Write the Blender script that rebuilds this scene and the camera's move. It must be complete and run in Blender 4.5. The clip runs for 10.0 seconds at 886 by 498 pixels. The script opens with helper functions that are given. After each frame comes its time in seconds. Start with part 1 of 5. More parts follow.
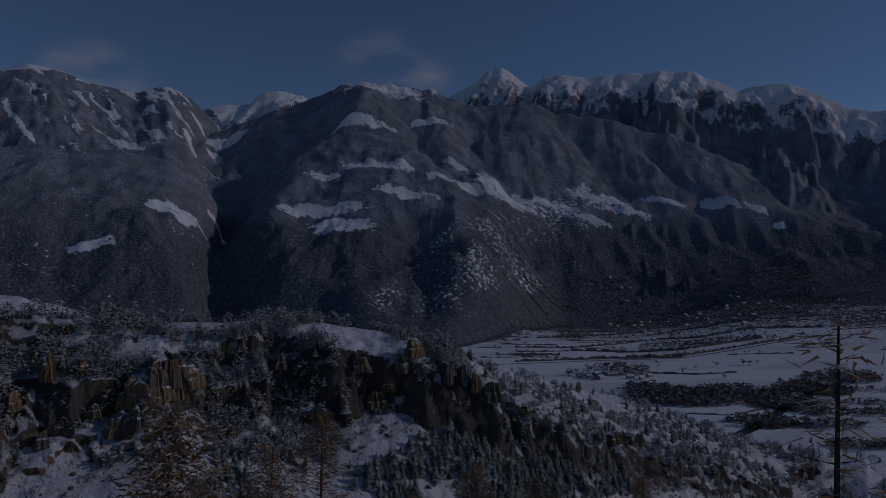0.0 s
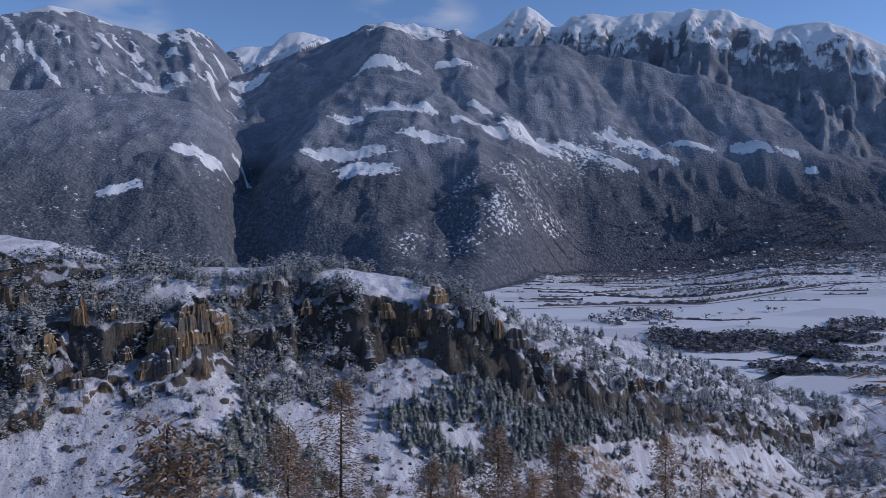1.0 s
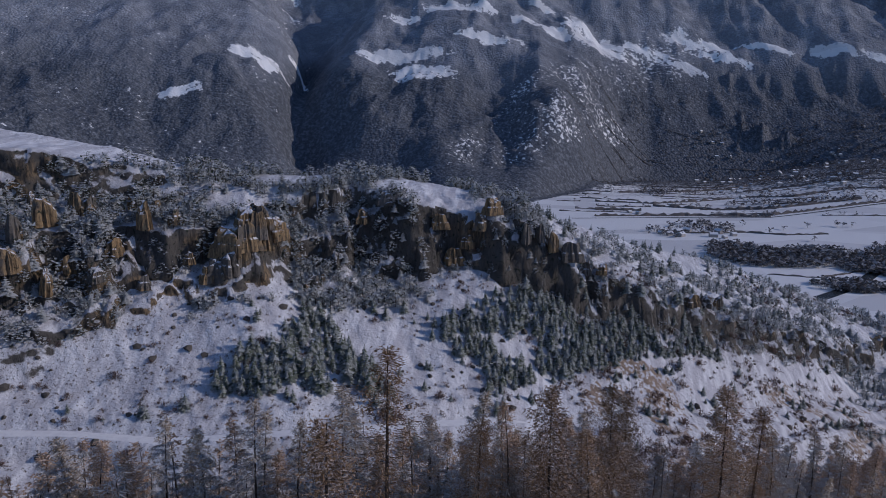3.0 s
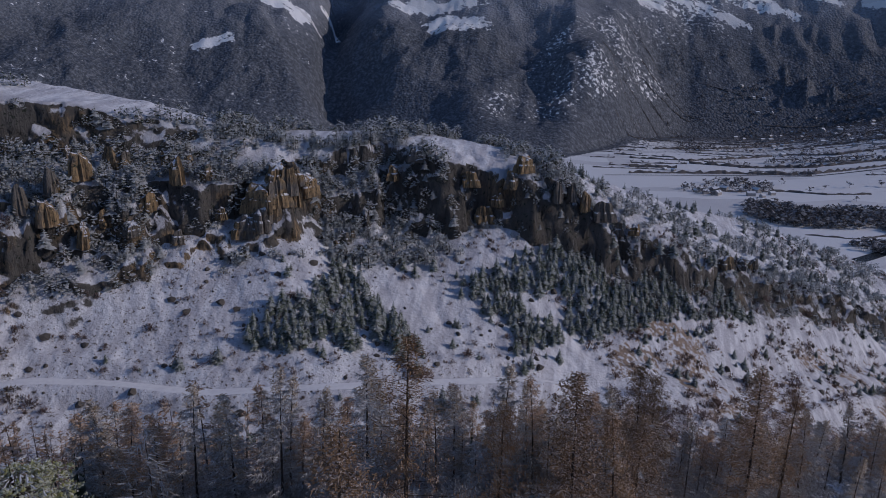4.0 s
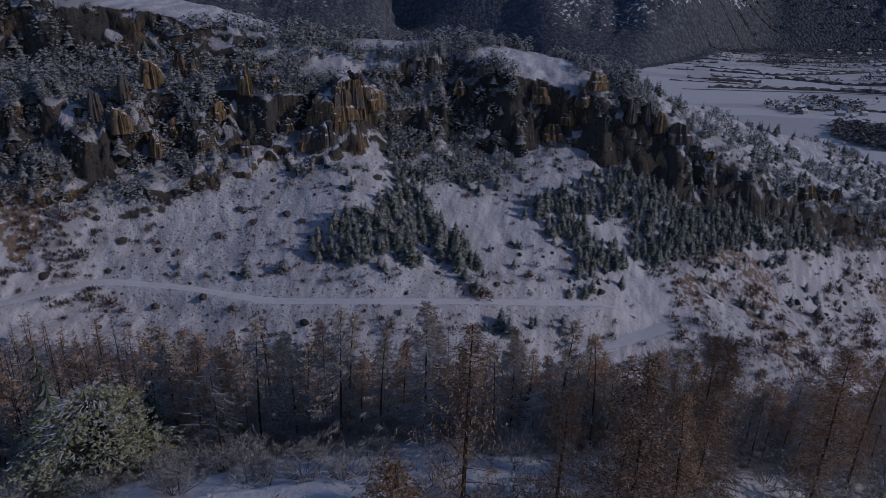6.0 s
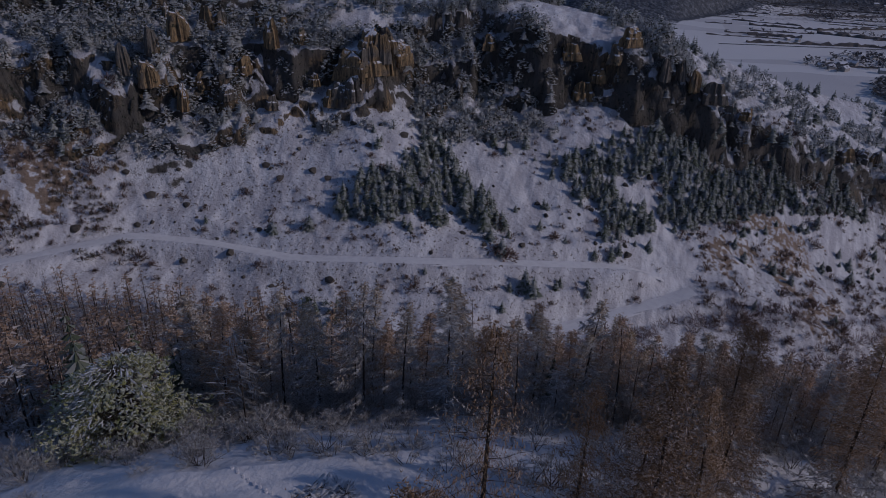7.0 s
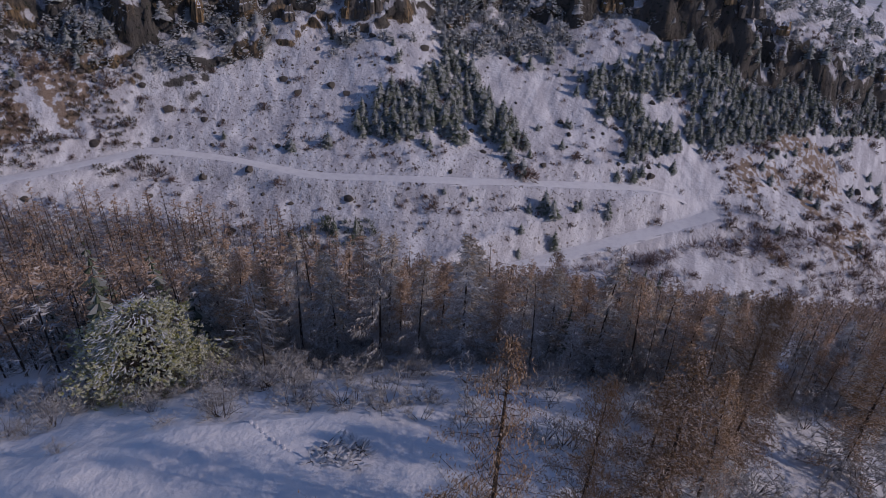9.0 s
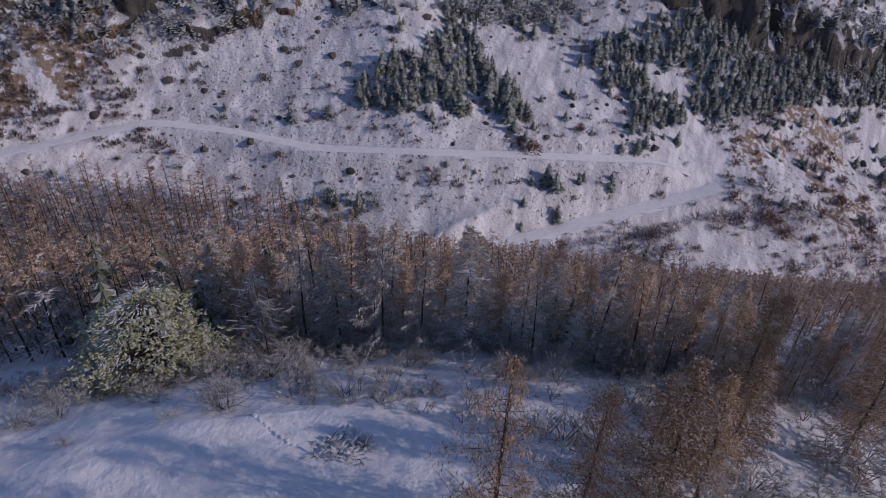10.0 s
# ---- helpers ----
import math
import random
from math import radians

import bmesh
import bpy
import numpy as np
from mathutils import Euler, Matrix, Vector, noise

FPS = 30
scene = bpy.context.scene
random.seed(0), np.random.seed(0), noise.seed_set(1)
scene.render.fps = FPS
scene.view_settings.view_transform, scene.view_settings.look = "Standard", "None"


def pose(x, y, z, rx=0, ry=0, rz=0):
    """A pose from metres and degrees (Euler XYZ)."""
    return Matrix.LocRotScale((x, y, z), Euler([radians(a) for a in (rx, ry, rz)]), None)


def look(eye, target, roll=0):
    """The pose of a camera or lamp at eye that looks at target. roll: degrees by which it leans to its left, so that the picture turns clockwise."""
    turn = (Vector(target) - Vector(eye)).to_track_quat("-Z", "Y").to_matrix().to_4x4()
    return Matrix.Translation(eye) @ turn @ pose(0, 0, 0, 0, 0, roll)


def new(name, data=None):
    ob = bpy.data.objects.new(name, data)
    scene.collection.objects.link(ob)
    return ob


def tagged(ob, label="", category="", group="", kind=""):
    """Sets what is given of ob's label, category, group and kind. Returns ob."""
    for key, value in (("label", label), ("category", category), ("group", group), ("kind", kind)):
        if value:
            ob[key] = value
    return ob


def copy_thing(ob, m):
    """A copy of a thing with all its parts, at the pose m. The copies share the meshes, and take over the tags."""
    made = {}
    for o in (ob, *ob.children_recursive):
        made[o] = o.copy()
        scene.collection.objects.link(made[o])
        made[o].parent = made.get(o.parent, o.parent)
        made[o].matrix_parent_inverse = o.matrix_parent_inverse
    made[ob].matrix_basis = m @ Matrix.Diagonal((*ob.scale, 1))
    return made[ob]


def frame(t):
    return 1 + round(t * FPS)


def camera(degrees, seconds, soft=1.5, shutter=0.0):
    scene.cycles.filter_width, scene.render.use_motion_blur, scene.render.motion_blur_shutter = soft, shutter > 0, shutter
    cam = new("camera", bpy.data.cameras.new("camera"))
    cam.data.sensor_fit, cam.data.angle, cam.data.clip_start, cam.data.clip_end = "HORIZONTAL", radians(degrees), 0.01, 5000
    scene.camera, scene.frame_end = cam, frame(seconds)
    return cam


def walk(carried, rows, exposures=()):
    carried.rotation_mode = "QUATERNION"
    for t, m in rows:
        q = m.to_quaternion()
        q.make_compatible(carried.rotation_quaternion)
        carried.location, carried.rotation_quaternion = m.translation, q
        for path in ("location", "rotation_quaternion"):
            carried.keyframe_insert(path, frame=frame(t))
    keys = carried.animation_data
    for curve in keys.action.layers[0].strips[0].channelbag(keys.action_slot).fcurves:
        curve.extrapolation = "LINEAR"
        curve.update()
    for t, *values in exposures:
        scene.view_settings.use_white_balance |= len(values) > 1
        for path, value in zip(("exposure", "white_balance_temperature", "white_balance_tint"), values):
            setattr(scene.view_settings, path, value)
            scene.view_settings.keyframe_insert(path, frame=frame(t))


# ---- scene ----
cam = camera(65.17, 10.0, soft=0.65)
PATH = [
    (0.0, pose(0.000, 0.000, 0.000, 91.294, -0.353, -0.008)),
    (0.5, pose(0.023, 0.611, 0.369, 89.306, -0.481, 0.907)),
    (1.0, pose(0.042, 1.195, 0.890, 86.682, -0.569, 1.946)),
    (1.5, pose(0.060, 1.777, 1.398, 84.399, -0.734, 3.021)),
    (2.0, pose(0.016, 2.419, 1.705, 82.449, -0.856, 4.190)),
    (2.5, pose(-0.127, 3.119, 2.231, 80.696, -1.003, 5.356)),
    (4.0, pose(-0.024, 5.207, 3.720, 75.072, -1.373, 9.248)),
    (4.5, pose(-0.210, 5.898, 4.192, 73.232, -1.494, 10.627)),
    (5.0, pose(-0.414, 6.616, 4.611, 71.266, -1.640, 12.174)),
    (5.5, pose(-0.646, 7.318, 5.046, 69.431, -1.753, 13.552)),
    (7.0, pose(-1.293, 9.331, 6.675, 63.705, -2.024, 17.211)),
    (7.5, pose(-1.493, 9.958, 7.174, 61.901, -2.038, 18.053)),
    (8.0, pose(-1.690, 10.563, 7.747, 59.917, -2.028, 18.567)),
    (8.5, pose(-1.833, 11.119, 8.359, 58.063, -2.025, 18.834)),
    (9.0, pose(-1.997, 11.699, 9.087, 56.110, -1.969, 19.048)),
    (9.5, pose(-2.184, 12.205, 9.782, 54.517, -1.936, 19.160)),
    (10.0, pose(-2.408, 12.798, 10.501, 53.349, -1.885, 19.246)),
]
EXPOSURES = [(0.0, -2.57, 5850, 18), (0.5, -1.32, 5800, 18), (1.0, -0.42, 5850, 17), (2.5, -0.57, 6000, 18), (4.0, -0.86, 6200, 19), (5.0, -1.13, 6200, 20), (5.5, -1.38, 6150, 20), (7.0, -1.50, 6180, 23), (7.5, -1.31, 6280, 23), (8.0, -1.06, 6300, 23), (9.0, -0.68, 6600, 25), (10.0, -0.48, 6650, 25)]
walk(cam, PATH, EXPOSURES)

# ---- world and sun ----
SUN_AZ, SUN_EL = radians(84.0), radians(26.0)      # clockwise from +y, above the horizon
world = bpy.data.worlds.new("winter_sky")
scene.world = world
world.use_nodes = True
wn = world.node_tree.nodes
sky = wn.new("ShaderNodeTexSky")
sky.sky_type = "NISHITA"
sky.sun_disc = False
sky.sun_elevation, sky.sun_rotation = SUN_EL, SUN_AZ
sky.altitude, sky.air_density, sky.dust_density, sky.ozone_density = 2200, 1.0, 0.0, 3.5
wn["Background"].inputs["Strength"].default_value = 0.145
# thin spindrift clouds that trail over two of the summits
wl = world.node_tree.links
ray_way = wn.new("ShaderNodeTexCoord")
drift = wn.new("ShaderNodeMapping")
drift.inputs["Scale"].default_value = (9, 9, 26)
wl.new(ray_way.outputs["Generated"], drift.inputs["Vector"])
wisp = wn.new("ShaderNodeTexNoise")
wisp.inputs["Scale"].default_value, wisp.inputs["Detail"].default_value = 1.0, 7
wl.new(drift.outputs[0], wisp.inputs["Vector"])
thick = None
for cloud_az, cloud_tan, size in ((-27.0, 0.214, 0.0036), (-4.5, 0.236, 0.0060)):
    a = radians(cloud_az)
    hub = Vector((math.sin(a), math.cos(a), cloud_tan)).normalized()
    dot = wn.new("ShaderNodeVectorMath")
    dot.operation = "DOT_PRODUCT"
    dot.inputs[1].default_value = hub
    wl.new(ray_way.outputs["Generated"], dot.inputs[0])
    near_hub = wn.new("ShaderNodeMapRange")
    near_hub.interpolation_type = "SMOOTHSTEP"
    near_hub.inputs["From Min"].default_value, near_hub.inputs["From Max"].default_value = 1 - size, 1.0
    wl.new(dot.outputs["Value"], near_hub.inputs["Value"])
    if thick is None:
        thick = near_hub.outputs[0]
    else:
        both = wn.new("ShaderNodeMath")
        both.operation = "MAXIMUM"
        wl.new(thick, both.inputs[0])
        wl.new(near_hub.outputs[0], both.inputs[1])
        thick = both.outputs[0]
veil = wn.new("ShaderNodeMapRange")
veil.inputs["From Min"].default_value, veil.inputs["From Max"].default_value, veil.inputs["To Max"].default_value = 0.42, 0.72, 0.75
wl.new(wisp.outputs["Fac"], veil.inputs["Value"])
density = wn.new("ShaderNodeMath")
density.operation = "MULTIPLY"
wl.new(thick, density.inputs[0])
wl.new(veil.outputs[0], density.inputs[1])
sky_mix = wn.new("ShaderNodeMix")
sky_mix.data_type = "RGBA"
wl.new(density.outputs[0], sky_mix.inputs[0])
wl.new(sky.outputs[0], sky_mix.inputs[6])
sky_mix.inputs[7].default_value = (4.6, 4.7, 5.0, 1)
wl.new(sky_mix.outputs[2], wn["Background"].inputs["Color"])
sun_data = bpy.data.lights.new("sun", "SUN")
sun_data.energy, sun_data.angle, sun_data.color = 2.6, radians(0.5), (1.0, 0.90, 0.80)
sun = new("sun", sun_data)
to_sun = Vector((math.sin(SUN_AZ) * math.cos(SUN_EL), math.cos(SUN_AZ) * math.cos(SUN_EL), math.sin(SUN_EL)))
sun.matrix_world = look(to_sun * 500, (0, 0, 0))


# ---- materials ----
def material(name, rough=0.8):
    m = bpy.data.materials.new(name)
    m.use_nodes = True
    m.node_tree.nodes["Principled BSDF"].inputs["Roughness"].default_value = rough
    m.node_tree.nodes["Principled BSDF"].inputs["Specular IOR Level"].default_value = 0.25
    return m


class Graph:
    """Short forms for building a node tree."""

    def __init__(self, m):
        self.t, self.n = m.node_tree, m.node_tree.nodes
        self.bsdf = self.n["Principled BSDF"]
        self.pos = self.n.new("ShaderNodeNewGeometry")

    def link(self, a, b):
        self.t.links.new(a, b)

    def put(self, node, values):
        for key, value in values.items():
            if isinstance(value, bpy.types.NodeSocket):
                self.link(value, node.inputs[key])
            else:
                node.inputs[key].default_value = value
        return node

    def noise(self, scale, detail=4.0, vector=None, rough=0.6):
        n = self.put(self.n.new("ShaderNodeTexNoise"), {"Scale": scale, "Detail": detail, "Roughness": rough})
        self.link(vector or self.pos.outputs["Position"], n.inputs["Vector"])
        return n.outputs["Fac"]

    def cells(self, scale, vector=None):
        n = self.put(self.n.new("ShaderNodeTexVoronoi"), {"Scale": scale})
        self.link(vector or self.pos.outputs["Position"], n.inputs["Vector"])
        return n

    def math(self, op, a, b=0.0, c=0.0):
        n = self.n.new("ShaderNodeMath")
        n.operation = op
        return self.put(n, {0: a, 1: b, 2: c}).outputs[0]

    def ramp(self, value, low, high):
        n = self.n.new("ShaderNodeMapRange")
        n.interpolation_type = "SMOOTHSTEP"
        return self.put(n, {"Value": value, "From Min": low, "From Max": high}).outputs[0]

    def mix(self, fac, a, b):
        n = self.n.new("ShaderNodeMix")
        n.data_type = "RGBA"
        for key, value in ((0, fac), (6, a), (7, b)):
            if isinstance(value, bpy.types.NodeSocket):
                self.link(value, n.inputs[key])
            else:
                n.inputs[key].default_value = value if key == 0 else (*value, 1)
        return n.outputs[2]

    def attr(self, name):
        n = self.n.new("ShaderNodeAttribute")
        n.attribute_name = name
        return n.outputs["Fac"]

    def up(self, absolute=False):
        n = self.n.new("ShaderNodeSeparateXYZ")
        self.link(self.pos.outputs["Normal"], n.inputs[0])
        return self.math("ABSOLUTE", n.outputs[2]) if absolute else n.outputs[2]

    def stretch(self, x, y, z):
        n = self.n.new("ShaderNodeVectorMath")
        n.operation = "MULTIPLY"
        self.link(self.pos.outputs["Position"], n.inputs[0])
        n.inputs[1].default_value = (x, y, z)
        return n.outputs[0]

    def island(self):
        return self.pos.outputs["Random Per Island"]

    def each(self):
        return self.n.new("ShaderNodeObjectInfo").outputs["Random"]

    def colour(self, value):
        self.link(value, self.bsdf.inputs["Base Color"])

    def bump(self, height, strength, distance):
        b = self.put(self.n.new("ShaderNodeBump"), {"Strength": strength, "Distance": distance, "Height": height})
        self.link(b.outputs[0], self.bsdf.inputs["Normal"])


SNOW, SNOW_OLD = (0.80, 0.81, 0.84), (0.54, 0.54, 0.58)


def ground_material():
    m = material("snowy_hillside", 0.75)
    g = Graph(m)
    turned = g.n.new("ShaderNodeMapping")
    turned.inputs["Rotation"].default_value = (0, 0, -math.atan2(0.5426, 0.84))
    turned.inputs["Scale"].default_value = (1, 0.22, 0.22)
    g.link(g.pos.outputs["Position"], turned.inputs["Vector"])
    fine, mid, broad = g.noise(0.9, 6), g.noise(0.30, 5, turned.outputs[0]), g.noise(0.02, 5)
    snow = g.mix(g.math("MULTIPLY", g.ramp(mid, 0.36, 0.62), g.math("MULTIPLY_ADD", g.attr("gritty"), 0.85, 0.15)), SNOW, SNOW_OLD)
    # bare stones, earth and dry grass that stick out of the snow
    grit = g.mix(g.noise(0.5, 4), (0.16, 0.12, 0.09), (0.07, 0.065, 0.06))
    snow = g.mix(g.math("MULTIPLY", g.attr("gritty"), g.math("MULTIPLY", g.ramp(fine, 0.57, 0.66), g.ramp(broad, 0.42, 0.60))), snow, grit)
    stones = g.noise(1.5, 4, None, 0.6)
    snow = g.mix(g.math("MULTIPLY", g.attr("gritty"), g.math("MULTIPLY", g.ramp(stones, 0.62, 0.68), g.ramp(broad, 0.38, 0.62))), snow, grit)
    # cliff rock: ochre and grey, streaked and cracked down the face
    streak = g.noise(1.0, 7, g.stretch(0.75, 0.75, 0.10), 0.7)
    cracks = g.noise(1.0, 8, g.stretch(1.1, 1.1, 0.28), 0.75)
    rock = g.mix(g.ramp(streak, 0.40, 0.64), (0.09, 0.073, 0.056), (0.36, 0.25, 0.14))
    rock = g.mix(g.ramp(g.noise(0.045, 4), 0.38, 0.52), rock, g.mix(streak, (0.055, 0.052, 0.048), (0.17, 0.158, 0.142)))
    rock = g.mix(g.math("SUBTRACT", 1.0, g.attr("ochre")), rock, g.mix(streak, (0.056, 0.053, 0.048), (0.175, 0.160, 0.142)))
    rock = g.mix(g.ramp(cracks, 0.56, 0.66), rock, (0.016, 0.016, 0.016))
    rock = g.mix(g.ramp(g.noise(0.7, 5), 0.58, 0.66), rock, (0.030, 0.040, 0.028))
    beds = g.noise(1.0, 5, g.stretch(0.07, 0.07, 0.75), 0.65)
    rock = g.mix(g.ramp(beds, 0.64, 0.70), rock, (0.022, 0.021, 0.020))
    soil = g.mix(g.noise(0.8, 6, None, 0.7), (0.16, 0.113, 0.082), (0.43, 0.33, 0.25))
    snow = g.mix(g.ramp(g.math("ADD", g.attr("bare"), g.math("MULTIPLY", g.math("SUBTRACT", g.noise(0.55, 6), 0.5), 1.4)), 0.42, 0.56), snow, soil)
    steep = g.math("ADD", g.up(), g.math("MULTIPLY", g.math("SUBTRACT", g.noise(0.45, 6), 0.5), 0.6))
    steep = g.math("SUBTRACT", steep, g.math("MULTIPLY", g.attr("cliffy"), 0.06))
    steep = g.math("ADD", steep, g.math("MULTIPLY", g.math("SUBTRACT", 1.0, g.attr("rocky")), 0.6))
    near = g.mix(g.ramp(steep, 0.42, 0.54), rock, snow)
    # far woods, a pelt of frosted trunks and crowns with distance haze painted in
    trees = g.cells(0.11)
    # both wood tones are lifted towards blue-grey in place of haze
    hazed_frost = g.mix(g.ramp(g.noise(0.012, 5), 0.40, 0.62), (0.225, 0.245, 0.285), (0.37, 0.395, 0.445))
    hazed_frost = g.mix(g.ramp(g.noise(0.13, 7, None, 0.8), 0.33, 0.62), (0.125, 0.138, 0.162), hazed_frost)
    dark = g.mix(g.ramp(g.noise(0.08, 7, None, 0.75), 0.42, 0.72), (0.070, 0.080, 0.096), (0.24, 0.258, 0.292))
    wood = g.mix(g.attr("frosted"), dark, hazed_frost)
    cover = g.math("ADD", g.attr("wooded"), g.math("MULTIPLY", g.math("SUBTRACT", g.noise(0.075, 6, None, 0.6), 0.5), 1.1))
    plots = g.cells(1.0, g.stretch(0.0045, 0.012, 0))
    split = g.n.new("ShaderNodeSeparateColor")
    g.link(plots.outputs["Color"], split.inputs[0])
    field = g.mix(g.ramp(split.outputs[0], 0.45, 0.95), (0.86, 0.865, 0.87), (0.70, 0.70, 0.71))
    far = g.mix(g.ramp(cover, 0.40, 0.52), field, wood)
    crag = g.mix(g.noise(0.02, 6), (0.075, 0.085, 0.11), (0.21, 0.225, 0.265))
    edge = g.math("ADD", g.up(), g.math("MULTIPLY", g.math("SUBTRACT", g.noise(0.03, 8, None, 0.7), 0.5), 0.7))
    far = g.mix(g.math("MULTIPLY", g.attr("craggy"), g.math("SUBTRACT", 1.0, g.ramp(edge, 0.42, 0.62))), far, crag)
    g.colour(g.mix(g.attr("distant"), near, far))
    lump = g.math("ADD", g.math("MULTIPLY", g.noise(0.6, 7), 0.7), g.math("MULTIPLY", g.attr("wooded"), g.math("MULTIPLY", trees.outputs["Distance"], g.math("MULTIPLY_ADD", g.attr("distant"), -3.5, -0.6))))
    lump = g.math("ADD", lump, g.math("MULTIPLY", g.attr("cliffy"), g.math("MULTIPLY", cracks, 1.6)))
    lump = g.math("MULTIPLY", lump, g.math("MAXIMUM", g.attr("distant"), g.math("MULTIPLY_ADD", g.attr("gritty"), 0.45, 0.55)))
    g.bump(lump, 0.75, 1.2)
    return m


def foliage_material(name, low, high, snow_from, snow_to, amount=1.0):
    """Needles or leaves in two tones, with snow lying on what faces up."""
    m = material(name, 0.85)
    g = Graph(m)
    tone = g.math("ADD", g.math("MULTIPLY", g.island(), 0.6), g.math("MULTIPLY", g.each(), 0.4))
    leaf = g.mix(tone, low, high)
    through_leaf = g.n.new("ShaderNodeBsdfTranslucent")
    blend = g.n.new("ShaderNodeMixShader")
    blend.inputs[0].default_value = 0.30
    g.link(g.bsdf.outputs[0], blend.inputs[1])
    g.link(through_leaf.outputs[0], blend.inputs[2])
    g.link(blend.outputs[0], g.n["Material Output"].inputs["Surface"])
    lie = g.math("ADD", g.up(), g.math("MULTIPLY", g.math("SUBTRACT", g.island(), 0.5), 0.9))
    full = g.mix(g.math("MULTIPLY", g.ramp(lie, snow_from, snow_to), amount), leaf, (0.74, 0.76, 0.80))
    g.colour(full)
    g.link(full, through_leaf.inputs["Color"])
    return m


def bark_material(name, low, high):
    m = material(name, 0.9)
    g = Graph(m)
    g.colour(g.mix(g.noise(3.0, 5, g.stretch(3, 3, 0.6)), low, high))
    return m


GROUND = ground_material()
NEEDLES = foliage_material("snowy_spruce_needles", (0.085, 0.112, 0.078), (0.21, 0.25, 0.155), 0.35, 1.15, 0.65)
PINE = foliage_material("snowy_pine_needles", (0.090, 0.112, 0.078), (0.20, 0.225, 0.140), -0.20, 0.85, 0.74)
LARCH = foliage_material("autumn_larch_needles", (0.30, 0.198, 0.128), (0.74, 0.53, 0.365), 0.55, 1.35, 0.55)
RUSSET = foliage_material("dark_russet_larch_needles", (0.13, 0.080, 0.045), (0.44, 0.285, 0.16), 0.6, 1.3, 0.5)
FADED = foliage_material("far_larch_needles", (0.24, 0.160, 0.108), (0.58, 0.41, 0.285), 0.55, 1.35, 0.55)
GREYED = foliage_material("thinning_larch_needles", (0.27, 0.21, 0.15), (0.78, 0.63, 0.45), 0.4, 1.2, 0.7)
PURPLE = foliage_material("purple_brown_twigs", (0.15, 0.105, 0.10), (0.42, 0.32, 0.31), 0.6, 1.2, 0.7)
TWIGS = foliage_material("brown_twigs", (0.06, 0.040, 0.034), (0.16, 0.105, 0.085), 0.85, 1.3, 0.6)
RIMED = foliage_material("rimed_twigs", (0.20, 0.185, 0.165), (0.70, 0.67, 0.64), 0.40, 1.15, 0.85)
BARK = bark_material("dark_bark", (0.028, 0.022, 0.018), (0.085, 0.066, 0.054))
SCRUB = foliage_material("dry_brown_scrub", (0.12, 0.085, 0.075), (0.34, 0.235, 0.20), 0.5, 1.2, 0.7)
TAN = foliage_material("tan_dry_scrub", (0.07, 0.055, 0.035), (0.22, 0.17, 0.10), 0.95, 1.4, 0.4)
STONE = bark_material("grey_boulder", (0.05, 0.046, 0.042), (0.17, 0.15, 0.13))


# ---- terrain ----
def lattice(i, j, k, seed):
    h = (i * 374761393 + j * 668265263 + k * 2147483647 + seed * 974634533) & 0xFFFFFFFF
    h = ((h ^ (h >> 13)) * 1274126177) & 0xFFFFFFFF
    return ((h ^ (h >> 16)) & 0xFFFF) / 65535.0


def rough(x, y, seed=0):
    """Smooth noise from 0 to 1 on arrays."""
    x, y = np.broadcast_arrays(np.asarray(x, float), np.asarray(y, float))
    i, j = np.floor(x).astype(np.int64), np.floor(y).astype(np.int64)
    u, v = x - i, y - j
    u, v = u * u * (3 - 2 * u), v * v * (3 - 2 * v)
    a, b = lattice(i, j, 0, seed), lattice(i + 1, j, 0, seed)
    c, d = lattice(i, j + 1, 0, seed), lattice(i + 1, j + 1, 0, seed)
    return (a * (1 - u) + b * u) * (1 - v) + (c * (1 - u) + d * u) * v


def fractal(x, y, octaves=5, seed=0, gain=0.5):
    total, size, norm = 0.0, 1.0, 0.0
    for n in range(octaves):
        total, norm = total + size * rough(x * 2**n + 17 * n, y * 2**n - 31 * n, seed + n), norm + size
        size *= gain
    return total / norm


def ridged(x, y, octaves=5, seed=0, gain=0.5):
    total, size, norm = 0.0, 1.0, 0.0
    for n in range(octaves):
        total, norm = total + size * (1 - abs(2 * rough(x * 2**n + 11 * n, y * 2**n + 7 * n, seed + n) - 1)), norm + size
        size *= gain
    return total / norm


def smooth(low, high, v):
    t = np.clip((v - low) / (high - low), 0, 1)
    return t * t * (3 - 2 * t)


def along(v, stations, values, soften=0.0):
    """A line through a few stations, its bends softened."""
    if not soften:
        return np.interp(v, stations, values)
    return sum(np.interp(v + soften * k, stations, values) for k in (-1, -0.5, 0, 0.5, 1)) / 5


AX, AY = 0.84, 0.5426          # the hill's long axis in plan


def to_hill(x, y):
    return AX * x + AY * y, -AY * x + AX * y


def to_plan(s, d):
    return AX * s - AY * d, AY * s + AX * d


VALLEY = -240.0
ROAD_S = (-140, -63, -32, -10, 14, 47, 78, 115, 131, 141)
ROAD_D = (189, 203.5, 213.5, 207, 195.5, 187.5, 185, 184, 182, 178)
ROAD_Z = (-87, -85, -84.5, -86, -88, -88.3, -91, -95.8, -100.2, -103.2)
LOW_S = (38, 62, 94, 115, 131, 141)
LOW_D = (153, 163, 168.5, 172, 174, 176)
LOW_Z = (-107, -106.5, -105.6, -105, -104.2, -103.2)

